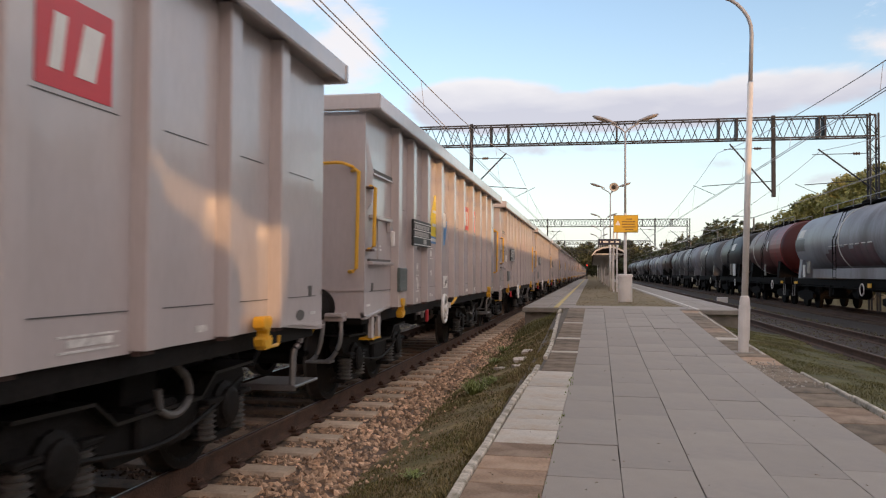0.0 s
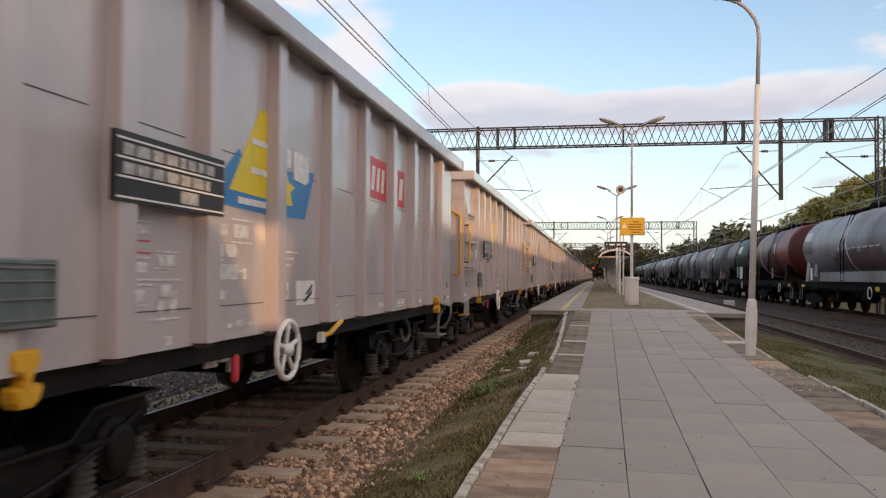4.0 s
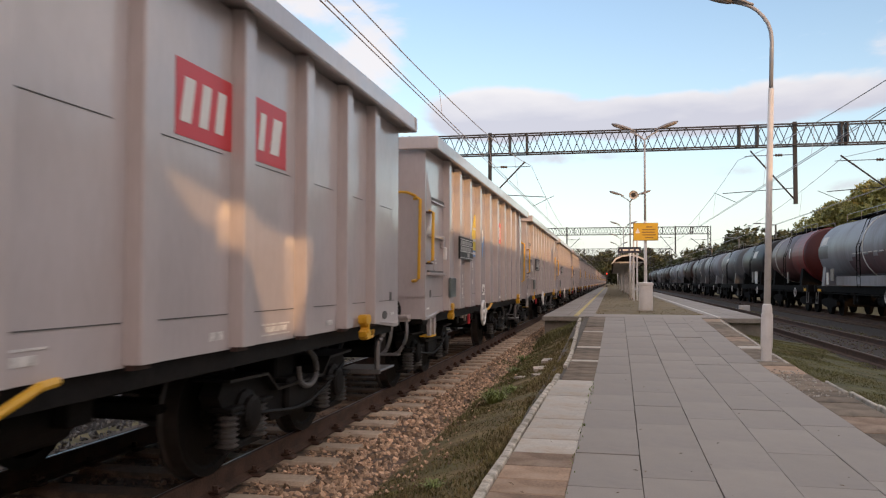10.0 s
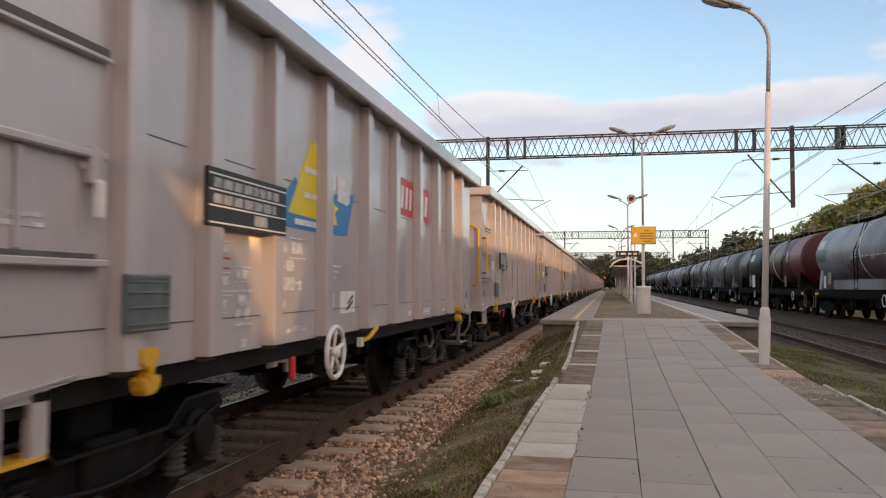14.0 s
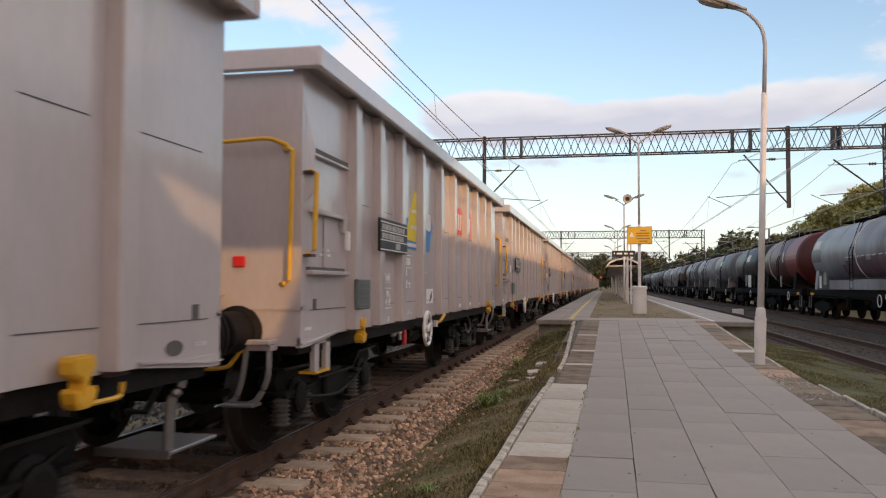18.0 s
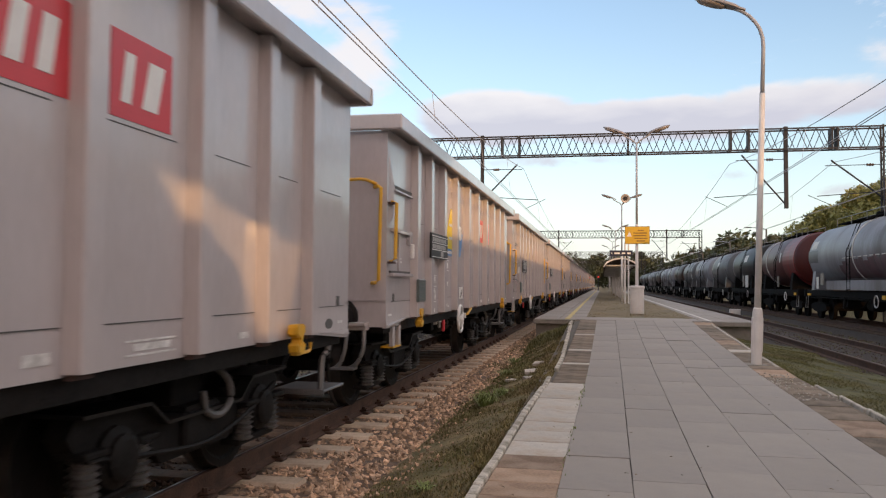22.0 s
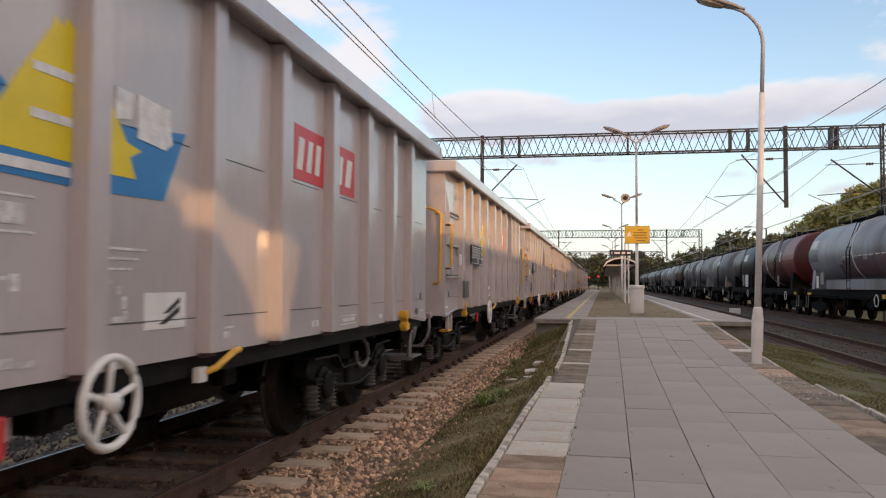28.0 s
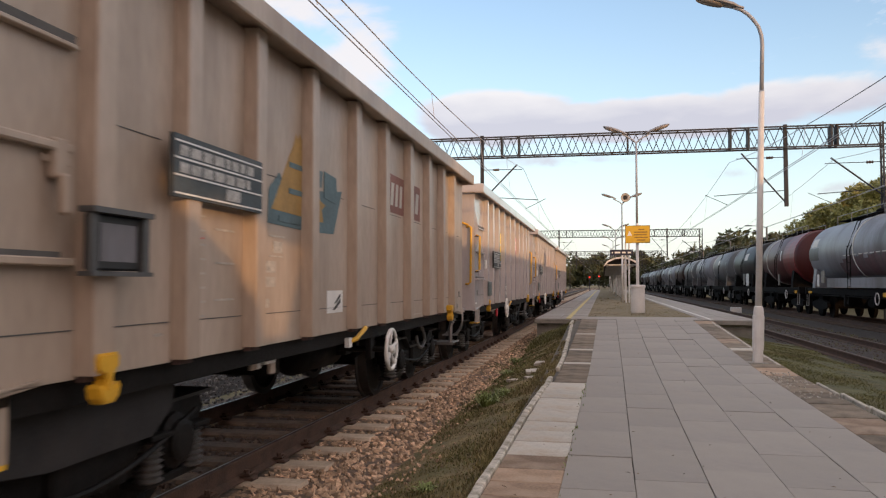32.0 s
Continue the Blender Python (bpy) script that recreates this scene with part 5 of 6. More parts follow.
# ---- parked tank wagons ----
def tank_wagon(y0, y1, paint, bands, extras=()):
    """A tank wagon from buffer beam y0 to y1 on the siding."""
    L, R, ZC = y1 - y0, 1.29, 2.67
    names = {"tank_light_grey": "weathered grey tank wagon with pale rings", "tank_dull_grey": "dull dark-grey tank wagon streaked with grime", "tank_red": "rusty red tank wagon with a dark top", "tank_brown": "rust-brown tank wagon streaked with dirt", "tank_black": "black tank wagon with white label panels"}
    w = thing("tank_wagon", (TRACK3, y0, 0), names[paint.name] + " parked on the siding", "tank wagon", "parked tank train")
    a, b = 0.55, L - 0.55
    bm = bmesh.new()
    prof = [(R * math.cos(t), a + 0.42 - 0.42 * math.sin(t)) for t in (1.5, 1.25, 1.0, 0.7, 0.35)] + [(R, a + 0.42), (R, (a + b) / 2), (R, b - 0.42)] + [(R * math.cos(t), b - 0.42 + 0.42 * math.sin(t)) for t in (0.35, 0.7, 1.0, 1.25, 1.5)]
    lathe(bm, prof, 40, pose(0, 0, ZC) @ ALONG_Y)
    bmesh.ops.recalc_face_normals(bm, faces=bm.faces)
    part("tank_shell", bm, paint, w, smooth=True)
    for y, m, wd in bands:
        bm = bmesh.new()
        lathe(bm, [(R + 0.004, y - wd), (R + 0.022, y - wd), (R + 0.022, y + wd), (R + 0.004, y + wd)], 40, pose(0, 0, ZC) @ ALONG_Y)
        part("tank_band", bm, m, w, "painted ring round the tank")
    part("walkway", boxes((-0.35, a + 1.4, ZC + R + 0.06, 0.35, b - 1.4, ZC + R + 0.10)), FRAMEBLACK, w)
    n = 5
    rail = [([(s * 0.4, a + 1.5, ZC + R + 0.30), (s * 0.4, b - 1.5, ZC + R + 0.30)], 0.018) for s in (-1, 1)] + [([(s * 0.4, a + 1.5 + (b - a - 3) * k / n, ZC + R - 0.08), (s * 0.4, a + 1.5 + (b - a - 3) * k / n, ZC + R + 0.30)], 0.016) for s in (-1, 1) for k in range(n + 1)]
    part("walkway_rail", tubes(*rail, seg=5), STEEL, w)
    bm = bmesh.new()
    lathe(bm, [(0.38, ZC + R - 0.1), (0.38, ZC + R + 0.16), (0.30, ZC + R + 0.22)], 16, Matrix.Translation((0, L / 2, 0)))
    part("manhole_dome", bm, FRAMEBLACK, w)
    lad = [([(-1.35, L / 2 + d, 1.2), (-1.37, L / 2 + d, ZC), (-0.98, L / 2 + d, ZC + 1.05), (-0.4, L / 2 + d, ZC + R + 0.05)], 0.02) for d in (-0.2, 0.2)] + [([(-1.37, L / 2 - 0.2, 1.3 + 0.3 * k), (-1.37, L / 2 + 0.2, 1.3 + 0.3 * k)], 0.013) for k in range(6)]
    part("ladder", tubes(*lad, seg=5), FRAMEBLACK, w)
    part("underframe", boxes((-1.25, 0.15, 0.98, -1.05, L - 0.15, 1.24), (1.05, 0.15, 0.98, 1.25, L - 0.15, 1.24), (-1.3, 0.1, 0.95, 1.3, 0.3, 1.28), (-1.3, L - 0.3, 0.95, 1.3, L - 0.1, 1.28), (-0.3, 0.3, 0.8, 0.3, L - 0.3, 1.2), bevel=0.01), FRAMEBLACK, w)
    for y in (1.6, L - 1.6):
        bm = bmesh.new()
        prism(bm, [(-1.3, 1.24), (1.3, 1.24), (1.22, 2.05), (0.8, 1.65), (0, 1.45), (-0.8, 1.65), (-1.22, 2.05)], "y", y - 0.22, y + 0.22)
        part("tank_saddle", bm, FRAMEBLACK if "grey" not in paint.name else paint, w)
        bg = bmesh.new()
        prism(bg, [(y - 1.2, 0.62), (y - 0.6, 0.72), (y + 0.6, 0.72), (y + 1.2, 0.62), (y + 1.2, 0.44), (y + 0.5, 0.32), (y - 0.5, 0.32), (y - 1.2, 0.44)], "x", -1.08, -0.95)
        prism(bg, [(y - 1.2, 0.62), (y + 1.2, 0.62), (y + 1.2, 0.44), (y - 1.2, 0.44)], "x", 0.95, 1.08)
        box(bg, -0.98, y - 0.2, 0.5, 0.98, y + 0.2, 0.98)
        part("bogie_frame", bg, FRAMEBLACK, w)
        for d in (-0.9, 0.9):
            bm = bmesh.new()
            for s in (-1, 1):
                lathe(bm, [(0.12, -0.05), (0.46, -0.065), (0.46, 0.07), (0.12, 0.05)], 24, Matrix.Translation((s * 0.752, y + d, 0.46)) @ ALONG_X)
            lathe(bm, [(0.08, -0.9), (0.08, 0.9)], 8, pose(0, y + d, 0.46) @ ALONG_X)
            part("wheelset", bm, FRAMEBLACK, w)
    bm = bmesh.new()
    lathe(bm, [(0.12, -0.5), (0.20, -0.45), (0.20, 0.45), (0.12, 0.5)], 12, pose(-0.75, L * 0.42, 0.72) @ ALONG_Y)
    part("air_tank", bm, FRAMEBLACK, w, smooth=True)
    part("brake_box", boxes((-1.15, L * 0.56, 0.55, -0.7, L * 0.56 + 0.7, 0.95), bevel=0.02), FRAMEBLACK, w)
    part("valve_box", boxes((-1.2, L * 0.34, 0.6, -0.9, L * 0.34 + 0.25, 0.97), bevel=0.02), FRAMEBLACK, w)
    part("discharge_pipe", tubes(([(-1.2, L / 2 + 0.9, 1.0), (-1.25, L / 2 + 0.9, 0.6), (-0.6, L / 2 + 0.9, 0.55), (0, L / 2 + 0.9, 1.45)], 0.07), ([(-1.22, 0.4, 0.93), (-1.22, L - 0.4, 0.93)], 0.025), seg=7), FRAMEBLACK, w)
    hw_bm = bmesh.new()
    tube(hw_bm, [(-1.28, L * 0.3 + 0.2 * math.cos(q), 0.9 + 0.2 * math.sin(q)) for q in (2 * math.pi * k / 16 for k in range(17))], 0.02, 5, cap=False)
    part("handbrake_wheel", hw_bm, POLE, w, "pale handbrake wheel")
    for q in (0.25, L - 0.60):
        part("end_step", tubes(([(-1.25, q, 1.0), (-1.28, q, 0.45), (-1.28, q + 0.35, 0.45), (-1.25, q + 0.35, 1.0)], 0.02), seg=5), STEEL, w)
    for e, d in ((0, -1), (L, 1)):
        for x in (-0.875, 0.875):
            bm = bmesh.new()
            base = pose(x, e + (0.1 if d < 0 else -0.1), 1.06) @ (ALONG_Y if d > 0 else pose(0, 0, 0, 90, 0, 0))
            lathe(bm, [(0.1, 0), (0.1, 0.4), (0.07, 0.42), (0.07, 0.56), (0.21, 0.58), (0.2, 0.62)], 14, base)
            part("buffer", bm, FRAMEBLACK, w)
    for kind, y, z, dy, dz, m in extras:
        if kind == "frame_panel":
            part("label_panel", boxes((-1.36, y, z, -1.33, y + dy, z + dz)), m, w, "small label panel")
        else:
            bm = bmesh.new()
            ang = [math.asin(max(-1, min(1, (z + dz * k / 6 - ZC) / R))) for k in range(7)]
            for r in (R + 0.006,):
                g = [[bm.verts.new((-r * math.cos(q), yy, ZC + r * math.sin(q))) for q in ang] for yy in (y, y + dy)]
                for i in range(6):
                    bm.faces.new((g[0][i], g[1][i], g[1][i + 1], g[0][i + 1]))
            part("painted_panel" if kind == "panel" else "graffiti_stain", bm, m, w, "painted marking on the shell")
    return w


TANKS = [(11.4, 23.6, TANKDULL)]
for y0, y1, m in TANKS:
    tank_wagon(y0, y1, m, [])
SCRAWL = [("stain", 3.0 + 0.5 * k, 1.72, 0.52, (0.74, 0.66, 0.78, 0.70, 0.60, 0.76, 0.68, 0.80, 0.72, 0.64, 0.5)[k], MAROON) for k in range(11)] + [("scrawl", 3.1 + 0.62 * k, 2.46, 0.42, 0.035, LINEW) for k in range(8)] + [("scrawl", 3.1 + 0.62 * k, 2.1, 0.05, 0.36, BOARD) for k in range(8)]
tank_wagon(24.6, 38.3, TANKGREY, [(6.6, LINEW, 0.045)], [("frame_panel", 1.6, 1.27, 8.2, 0.36, TANKGREY), ("panel", 11.6, 2.98, 0.85, 0.34, LINEW), ("panel", 11.3, 2.40, 1.5, 0.52, TANKDULL), ("frame_panel", 11.0, 1.3, 0.3, 0.5, LINEW), ("frame_panel", 10.2, 1.45, 0.45, 0.5, CONC), ("frame_panel", 3.0, 0.98, 0.3, 0.14, YELLOW), ("frame_panel", 12.3, 1.0, 0.5, 0.10, YELLOW)] + SCRAWL)
tank_wagon(39.2, 48.9, TANKRED, [(2.2, TANKSCARLET, 1.2), (7.4, LINEW, 0.04)], [("panel", 3.9, 2.6, 0.2, 0.5, LINEW), ("frame_panel", 4.0, 1.35, 0.3, 0.55, CONC), ("frame_panel", 0.4, 0.98, 0.35, 0.12, YELLOW)])
tank_wagon(49.8, 59.2, TANKBLACK, [(8.1, TANKGREY, 0.12)], [("panel", 3.0, 2.9, 1.1, 0.42, LINEW), ("frame_panel", 2.2, 1.3, 0.9, 0.75, LINEW), ("frame_panel", 3.6, 1.35, 0.5, 0.7, CONC)])
tank_wagon(60.1, 70.0, TANKDULL, [(1.6, TANKGREY, 0.05), (8.2, LINEW, 0.03)], [("panel", 5.0, 2.9, 0.8, 0.3, LINEW)])
tank_wagon(70.9, 82.0, TANKGREY, [(4.4, TANKBLACK, 0.07), (6.0, TANKBLACK, 0.07), (7.4, TANKBLACK, 0.07)], [])
tank_wagon(82.9, 93.6, TANKDULL, [(2.0, LINEW, 0.05)], [])
tank_wagon(94.5, 105.4, TANKBROWN, [], [])
tank_wagon(106.3, 117.6, TANKGREY, [(5.5, LINEW, 0.05)], [])
tank_wagon(118.5, 129.6, TANKGREY, [(3.0, TANKBLACK, 0.06)], [])
tank_wagon(130.5, 141.6, TANKBROWN, [], [])
tank_wagon(142.5, 153.6, TANKDULL, [], [])
tank_wagon(154.5, 165.6, TANKGREY, [], [])
tank_wagon(166.5, 177.6, TANKBROWN, [], [])
tank_wagon(178.5, 189.6, TANKDULL, [], [])
tank_wagon(190.5, 201.6, TANKBROWN, [], [])


# ---- overhead line ----
def bar(parent, a, b, r, material=LATT, name="bar", seg=5):
    bm = bmesh.new()
    tube(bm, [a, b], r, seg)
    return part(name, bm, material, parent)


def mast(parent, x, y, top):
    for dx, dy in ((-0.18, -0.18), (0.18, -0.18), (0.18, 0.18), (-0.18, 0.18)):
        part("mast_leg", boxes((x + dx - 0.035, y + dy - 0.035, -0.45, x + dx + 0.035, y + dy + 0.035, top)), LATT, parent)
    bm = bmesh.new()
    z, k = 0.2, 1
    while z < top - 0.5:
        for dy in (-0.18, 0.18):
            tube(bm, [(x - 0.18 * k, y + dy, z), (x + 0.18 * k, y + dy, z + 0.45)], 0.018, 4)
        for dx in (-0.18, 0.18):
            tube(bm, [(x + dx, y - 0.18 * k, z), (x + dx, y + 0.18 * k, z + 0.45)], 0.018, 4)
        z, k = z + 0.45, -k
    part("mast_lacing", bm, LATT, parent)


def gantry(y, x0, x1, near):
    g = thing("catenary_gantry", (0, y, 0), "dark steel lattice gantry carrying the overhead line", "gantry", "overhead line gantries")
    zb, zt = 7.72, 8.68
    for z in (zb, zt):
        for d in (-0.28, 0.28):
            part("chord", boxes((x0, d - 0.034, z - 0.034, x1, d + 0.034, z + 0.034)), LATT, g)
    n = int((x1 - x0) / 0.38)
    dx = (x1 - x0) / n
    far = bmesh.new()
    for i in range(n):
        xa, xb = x0 + i * dx, x0 + (i + 1) * dx
        for d in (-0.28, 0.28):
            a, b = ((xa, zb), (xb, zt)) if (i + (d > 0)) % 2 else ((xa, zt), (xb, zb))
            if near:
                bar(g, (a[0], d, a[1]), (b[0], d, b[1]), 0.018, name="lacing_bar", seg=4)
            else:
                tube(far, [(a[0], d, a[1]), (b[0], d, b[1])], 0.026, 4)
    if not near:
        part("lacing", far, LATT, g, kind="stuff")
    else:
        far.free()
    for x in (-9.5, -4.9, -4.05, 1.2, 5.9, 6.7, 10.3, 10.55):
        part("stiffener", boxes((x - 0.04, -0.3, zb, x + 0.04, 0.3, zt)), LATT, g)
    for x, z0 in ((-5.9, 4.7), (8.35, 5.0)):
        part("drop_post", boxes((x - 0.085, -0.085, z0, x + 0.085, 0.085, zt + 0.14), bevel=0.01), LATT, g)
    mast(g, x0, 0, zt + 0.1), mast(g, x1, 0, zt + 0.1)
    for post, tip, foot_z, tx in ((-5.9, (-3.9, 7.08), 5.55, TRACK), (8.35, (6.15, 7.28), 5.15, TRACK2), (x1, (10.05, 6.95), 5.3, TRACK3)):
        s = 1 if tip[0] > post else -1
        bar(g, (post, 0, foot_z), (tip[0] - s * 0.25, 0, tip[1] + 0.25), 0.04, LATT, "bracket_arm", 6)
        bar(g, (post, 0, tip[1] + 0.02), (tip[0], 0, tip[1]), 0.018, LATT, "stay_rod")
        bm = bmesh.new()
        lathe(bm, [(0.03, -0.16), (0.075, -0.12), (0.04, -0.06), (0.075, 0), (0.04, 0.06), (0.075, 0.12), (0.03, 0.16)], 10, pose(post + s * 0.7, 0, tip[1] + 0.01) @ ALONG_X)
        part("insulator", bm, INSUL, g)
        bar(g, (post, 0, 5.75), (tx + s * 0.5, 0, 5.55), 0.02, LATT, "registration_tube")
        bar(g, (tx + s * 0.9, 0, 5.6), (tx - s * 0.1, 0, 5.12), 0.014, LATT, "steady_arm")
    return g


gantry(39.0, -10.2, 12.65, True)
for y in (109.0, 179.0, 249.0):
    gantry(y, -10.2, 12.65, False)

SUPPORTS = [-27.0, 39.0, 109.0, 179.0, 249.0]
for x in (TRACK, TRACK2, TRACK3):
    line = thing("overhead_line", (x, 0, 0), "twin contact wires below a sagging messenger wire", "overhead wire", "overhead lines")
    for d in (-0.045, 0.045):
        bm = bmesh.new()
        tube(bm, [(d - 0.02, -27, 5.07), (d + 0.02, 39, 5.03), (d - 0.02, 109, 5.05), (d + 0.02, 179, 5.05), (d, 249, 5.05)], 0.010, 6)
        part("contact_wire", bm, WIRE, line)
    pts = []
    for a, b in zip(SUPPORTS, SUPPORTS[1:]):
        for k in range(16):
            q = k / 16
            pts.append((-0.2 * (1 if x < 0 else -1) * abs(2 * q - 1), a + (b - a) * q, 5.46 + 1.65 * (2 * q - 1) ** 2))
    bm = bmesh.new()
    tube(bm, pts, 0.011, 6)
    part("messenger_wire", bm, WIRE, line)
    for a, b in zip(SUPPORTS, SUPPORTS[1:3]):
        for k in range(1, 9):
            q = k / 9
            bar(line, (0, a + (b - a) * q, 5.05), (-0.2 * (1 if x < 0 else -1) * abs(2 * q - 1), a + (b - a) * q, 5.46 + 1.65 * (2 * q - 1) ** 2), 0.006, WIRE, "dropper", 4)


# ---- platform lamps and signs ----
def lamp_head(parent, at):
    bm = bmesh.new()
    prof = [(-0.36, 0.02, 0.02), (-0.34, 0.06, 0.04), (-0.2, 0.12, 0.075), (0.05, 0.14, 0.085), (0.28, 0.10, 0.07), (0.38, 0.05, 0.045), (0.46, 0.04, 0.04)]
    rings = [[bm.verts.new((x, w * math.cos(a), h * math.sin(a) * (1.0 if math.sin(a) > 0 else 0.1))) for a in (2 * math.pi * k / 16 for k in range(16))] for x, w, h in prof]
    for a, b in zip(rings, rings[1:]):
        for k in range(16):
            bm.faces.new((a[k], a[(k + 1) % 16], b[(k + 1) % 16], b[k]))
    bm.faces.new(rings[0][::-1]), bm.faces.new(rings[-1])
    bmesh.ops.recalc_face_normals(bm, faces=bm.faces)
    head = part("lamp_head", bm, LAMPTOP, parent, "grey lamp housing with a dull bowl", at=at, smooth=True)
    bm = bmesh.new()
    lathe(bm, [(0.10, -0.045), (0.115, -0.02), (0.12, 0.0), (0.1, 0.01)], 16)
    bmesh.ops.transform(bm, matrix=Matrix.Diagonal((2.1, 0.95, 1, 1)), verts=bm.verts)
    part("lamp_bowl", bm, LAMPGLASS, head, at=pose(-0.08, 0, 0), smooth=True)


near_lamp = thing("street_lamp", pose(2.36, 13.2, 0.16) @ pose(0, 0, 0, 0, 1.7, 0), "white-painted platform lamp post with a curved grey arm", "street lamp", "platform lamps")
bm = bmesh.new()
lathe(bm, [(0.078, 0.0), (0.078, 0.80), (0.068, 0.88), (0.050, 0.90)], 20)
box(bm, -0.082, -0.05, 0.2, 0.082, 0.05, 0.75, 0.01)
part("post_base", bm, POLE, near_lamp, "thicker white base with a service door")
bm = bmesh.new()
tube(bm, [(0, 0, 0.88), (0, 0, 4.30)], 0.051, 14, 0.044)
part("post", bm, POLE, near_lamp, smooth=True)
bm = bmesh.new()
tube(bm, [(0, 0, 4.26), (0, 0, 5.05), (-0.015, 0, 5.20), (-0.06, 0, 5.34), (-0.14, 0, 5.46), (-0.23, 0, 5.555), (-0.33, 0, 5.625), (-0.45, 0, 5.672)], 0.033, 12, 0.028)
part("arm", bm, GALV, near_lamp, "grey curved tube arm", smooth=True)
lamp_head(near_lamp, pose(-0.73, 0, 5.76, 0, 16, 0))
part("post_foot", boxes((-0.16, -0.16, -0.35, 0.16, 0.16, 0.012), bevel=0.01), CONC, near_lamp)


def double_lamp(x, y, h, drum):
    l = thing("double_lamp", (x, y, PLAT), "tall white lamp post with two curved arms on the platform", "street lamp", "platform lamps")
    bm = bmesh.new()
    tube(bm, [(0, 0, 0.0), (0, 0, h * 0.52)], 0.055, 10, 0.048)
    part("post", bm, POLE, l, smooth=True)
    bm = bmesh.new()
    tube(bm, [(0, 0, h * 0.52), (0, 0, h)], 0.04, 10, 0.032)
    part("upper_post", bm, GALV, l, smooth=True)
    for s in (-1, 1):
        bm = bmesh.new()
        tube(bm, [(0, 0, h - 0.05), (s * 0.10, 0, h + 0.06), (s * 0.3, 0, h + 0.18), (s * 0.45, 0, h + 0.26)], 0.026, 8)
        part("arm", bm, GALV, l)
        lamp_head(l, pose(s * 0.72, 0, h + 0.40, 0, -20 * s, 0) @ (pose(0, 0, 0, 0, 0, 180) if s > 0 else Matrix()))
    if drum:
        bm = bmesh.new()
        lathe(bm, [(0.215, -0.005), (0.225, 0.05), (0.22, 0.80), (0.245, 0.81), (0.245, 0.88), (0.20, 0.90), (0.06, 0.90)], 28)
        part("base_drum", bm, POLE, l, "white concrete base drum", smooth=False)
    return l


double_lamp(1.08, 26.3, 5.55, True)
double_lamp(0.98, 42.5, 5.15, False)
double_lamp(0.97, 64.0, 5.15, False)
double_lamp(0.95, 80.0, 5.15, False)
double_lamp(0.93, 97.0, 5.15, False)
double_lamp(0.90, 115.0, 5.15, False)

sg = thing("notice_sign", (1.09, 26.22, 2.72), "yellow notice board with pictogram and dark lettering on a lamp post", "sign")
part("panel", boxes((-0.375, -0.03, 0.015, 0.375, -0.01, 0.555), bevel=0.004), SIGNY, sg)
part("border", boxes((-0.39, -0.025, 0.0, 0.39, -0.005, 0.57)), INK, sg, "thin dark edge of the sign")
bm = bmesh.new()
for i, (a, b) in enumerate(((0.02, 0.2), (-0.12, 0.30), (-0.12, 0.28), (-0.1, 0.32), (-0.02, 0.24))):
    box(bm, a, -0.034, 0.42 - 0.085 * i, b, -0.029, 0.455 - 0.085 * i)
part("lettering", bm, INK, sg, "illegible dark lettering")
bm = bmesh.new()
prism(bm, [(-0.33, 0.24), (-0.17, 0.24), (-0.25, 0.40)], "y", -0.034, -0.029)
part("pictogram", bm, WHITE, sg, "white warning triangle")
part("clamp", boxes((-0.06, -0.012, 0.08, 0.06, 0.03, 0.12), (-0.06, -0.012, 0.45, 0.06, 0.03, 0.49)), STEEL, sg)

sp = thing("loudspeaker", (1.16, 42.3, 5.92), "round grey horn loudspeaker on the lamp post", "loudspeaker")
bm = bmesh.new()
lathe(bm, [(0.06, 0.35), (0.08, 0.2), (0.12, 0.1), (0.23, 0.0), (0.24, -0.02), (0.20, -0.015), (0.09, 0.08)], 20, ALONG_Y)
part("horn", bm, mat("pale_horn", (0.5, 0.48, 0.46), 0.5), sp, smooth=True)
bm = bmesh.new()
lathe(bm, [(0.10, 0.02), (0.11, -0.005), (0.09, -0.01)], 16, ALONG_Y)
part("horn_centre", bm, BOARD, sp)
part("bracket", tubes(([(0, 0.2, -0.05), (-0.17, 0.2, -0.30)], 0.02)), GALV, sp)

nb = thing("station_name_board", (0.88, 40.0, PLAT), "dark station name board on two thin white posts", "sign")
for x in (0.20, 0.36):
    part("post", tubes(([(x, 0, 0), (x, 0, 3.0)], 0.04)), POLE, nb)
part("board", boxes((-0.56, -0.06, 2.33, 0.56, -0.03, 2.62), bevel=0.008), NAVY, nb)
bm = bmesh.new()
for a, b in ((-0.48, -0.40), (-0.34, -0.04), (0.02, 0.22), (0.28, 0.48)):
    box(bm, a + 0.02, -0.067, 2.435, b - 0.02, -0.06, 2.515)
part("lettering", bm, WHITE, nb, "illegible pale lettering", kind="stuff")

sh = thing("platform_shelter", (1.0, 0, PLAT), "long platform canopy with a brown roof on white posts", "shelter")
bm = bmesh.new()
prism(bm, [(-0.98, 1.98), (-0.75, 2.22), (-0.4, 2.38), (0, 2.43), (0.4, 2.38), (0.75, 2.22), (0.98, 1.98), (0.90, 1.97), (0.68, 2.15), (0.36, 2.29), (0, 2.33), (-0.36, 2.29), (-0.68, 2.15), (-0.90, 1.97)], "y", 46, 108)
part("roof", bm, ROOFRED, sh, "brown curved roof")
bm = bmesh.new()
prism(bm, [(-1.0, 1.93), (-0.78, 2.24), (-0.4, 2.41), (0, 2.46), (0.4, 2.41), (0.78, 2.24), (1.0, 1.93), (0.93, 1.93), (0.72, 2.17), (0.36, 2.33), (0, 2.38), (-0.36, 2.33), (-0.72, 2.17), (-0.93, 1.93)], "y", 45.9, 46.0)
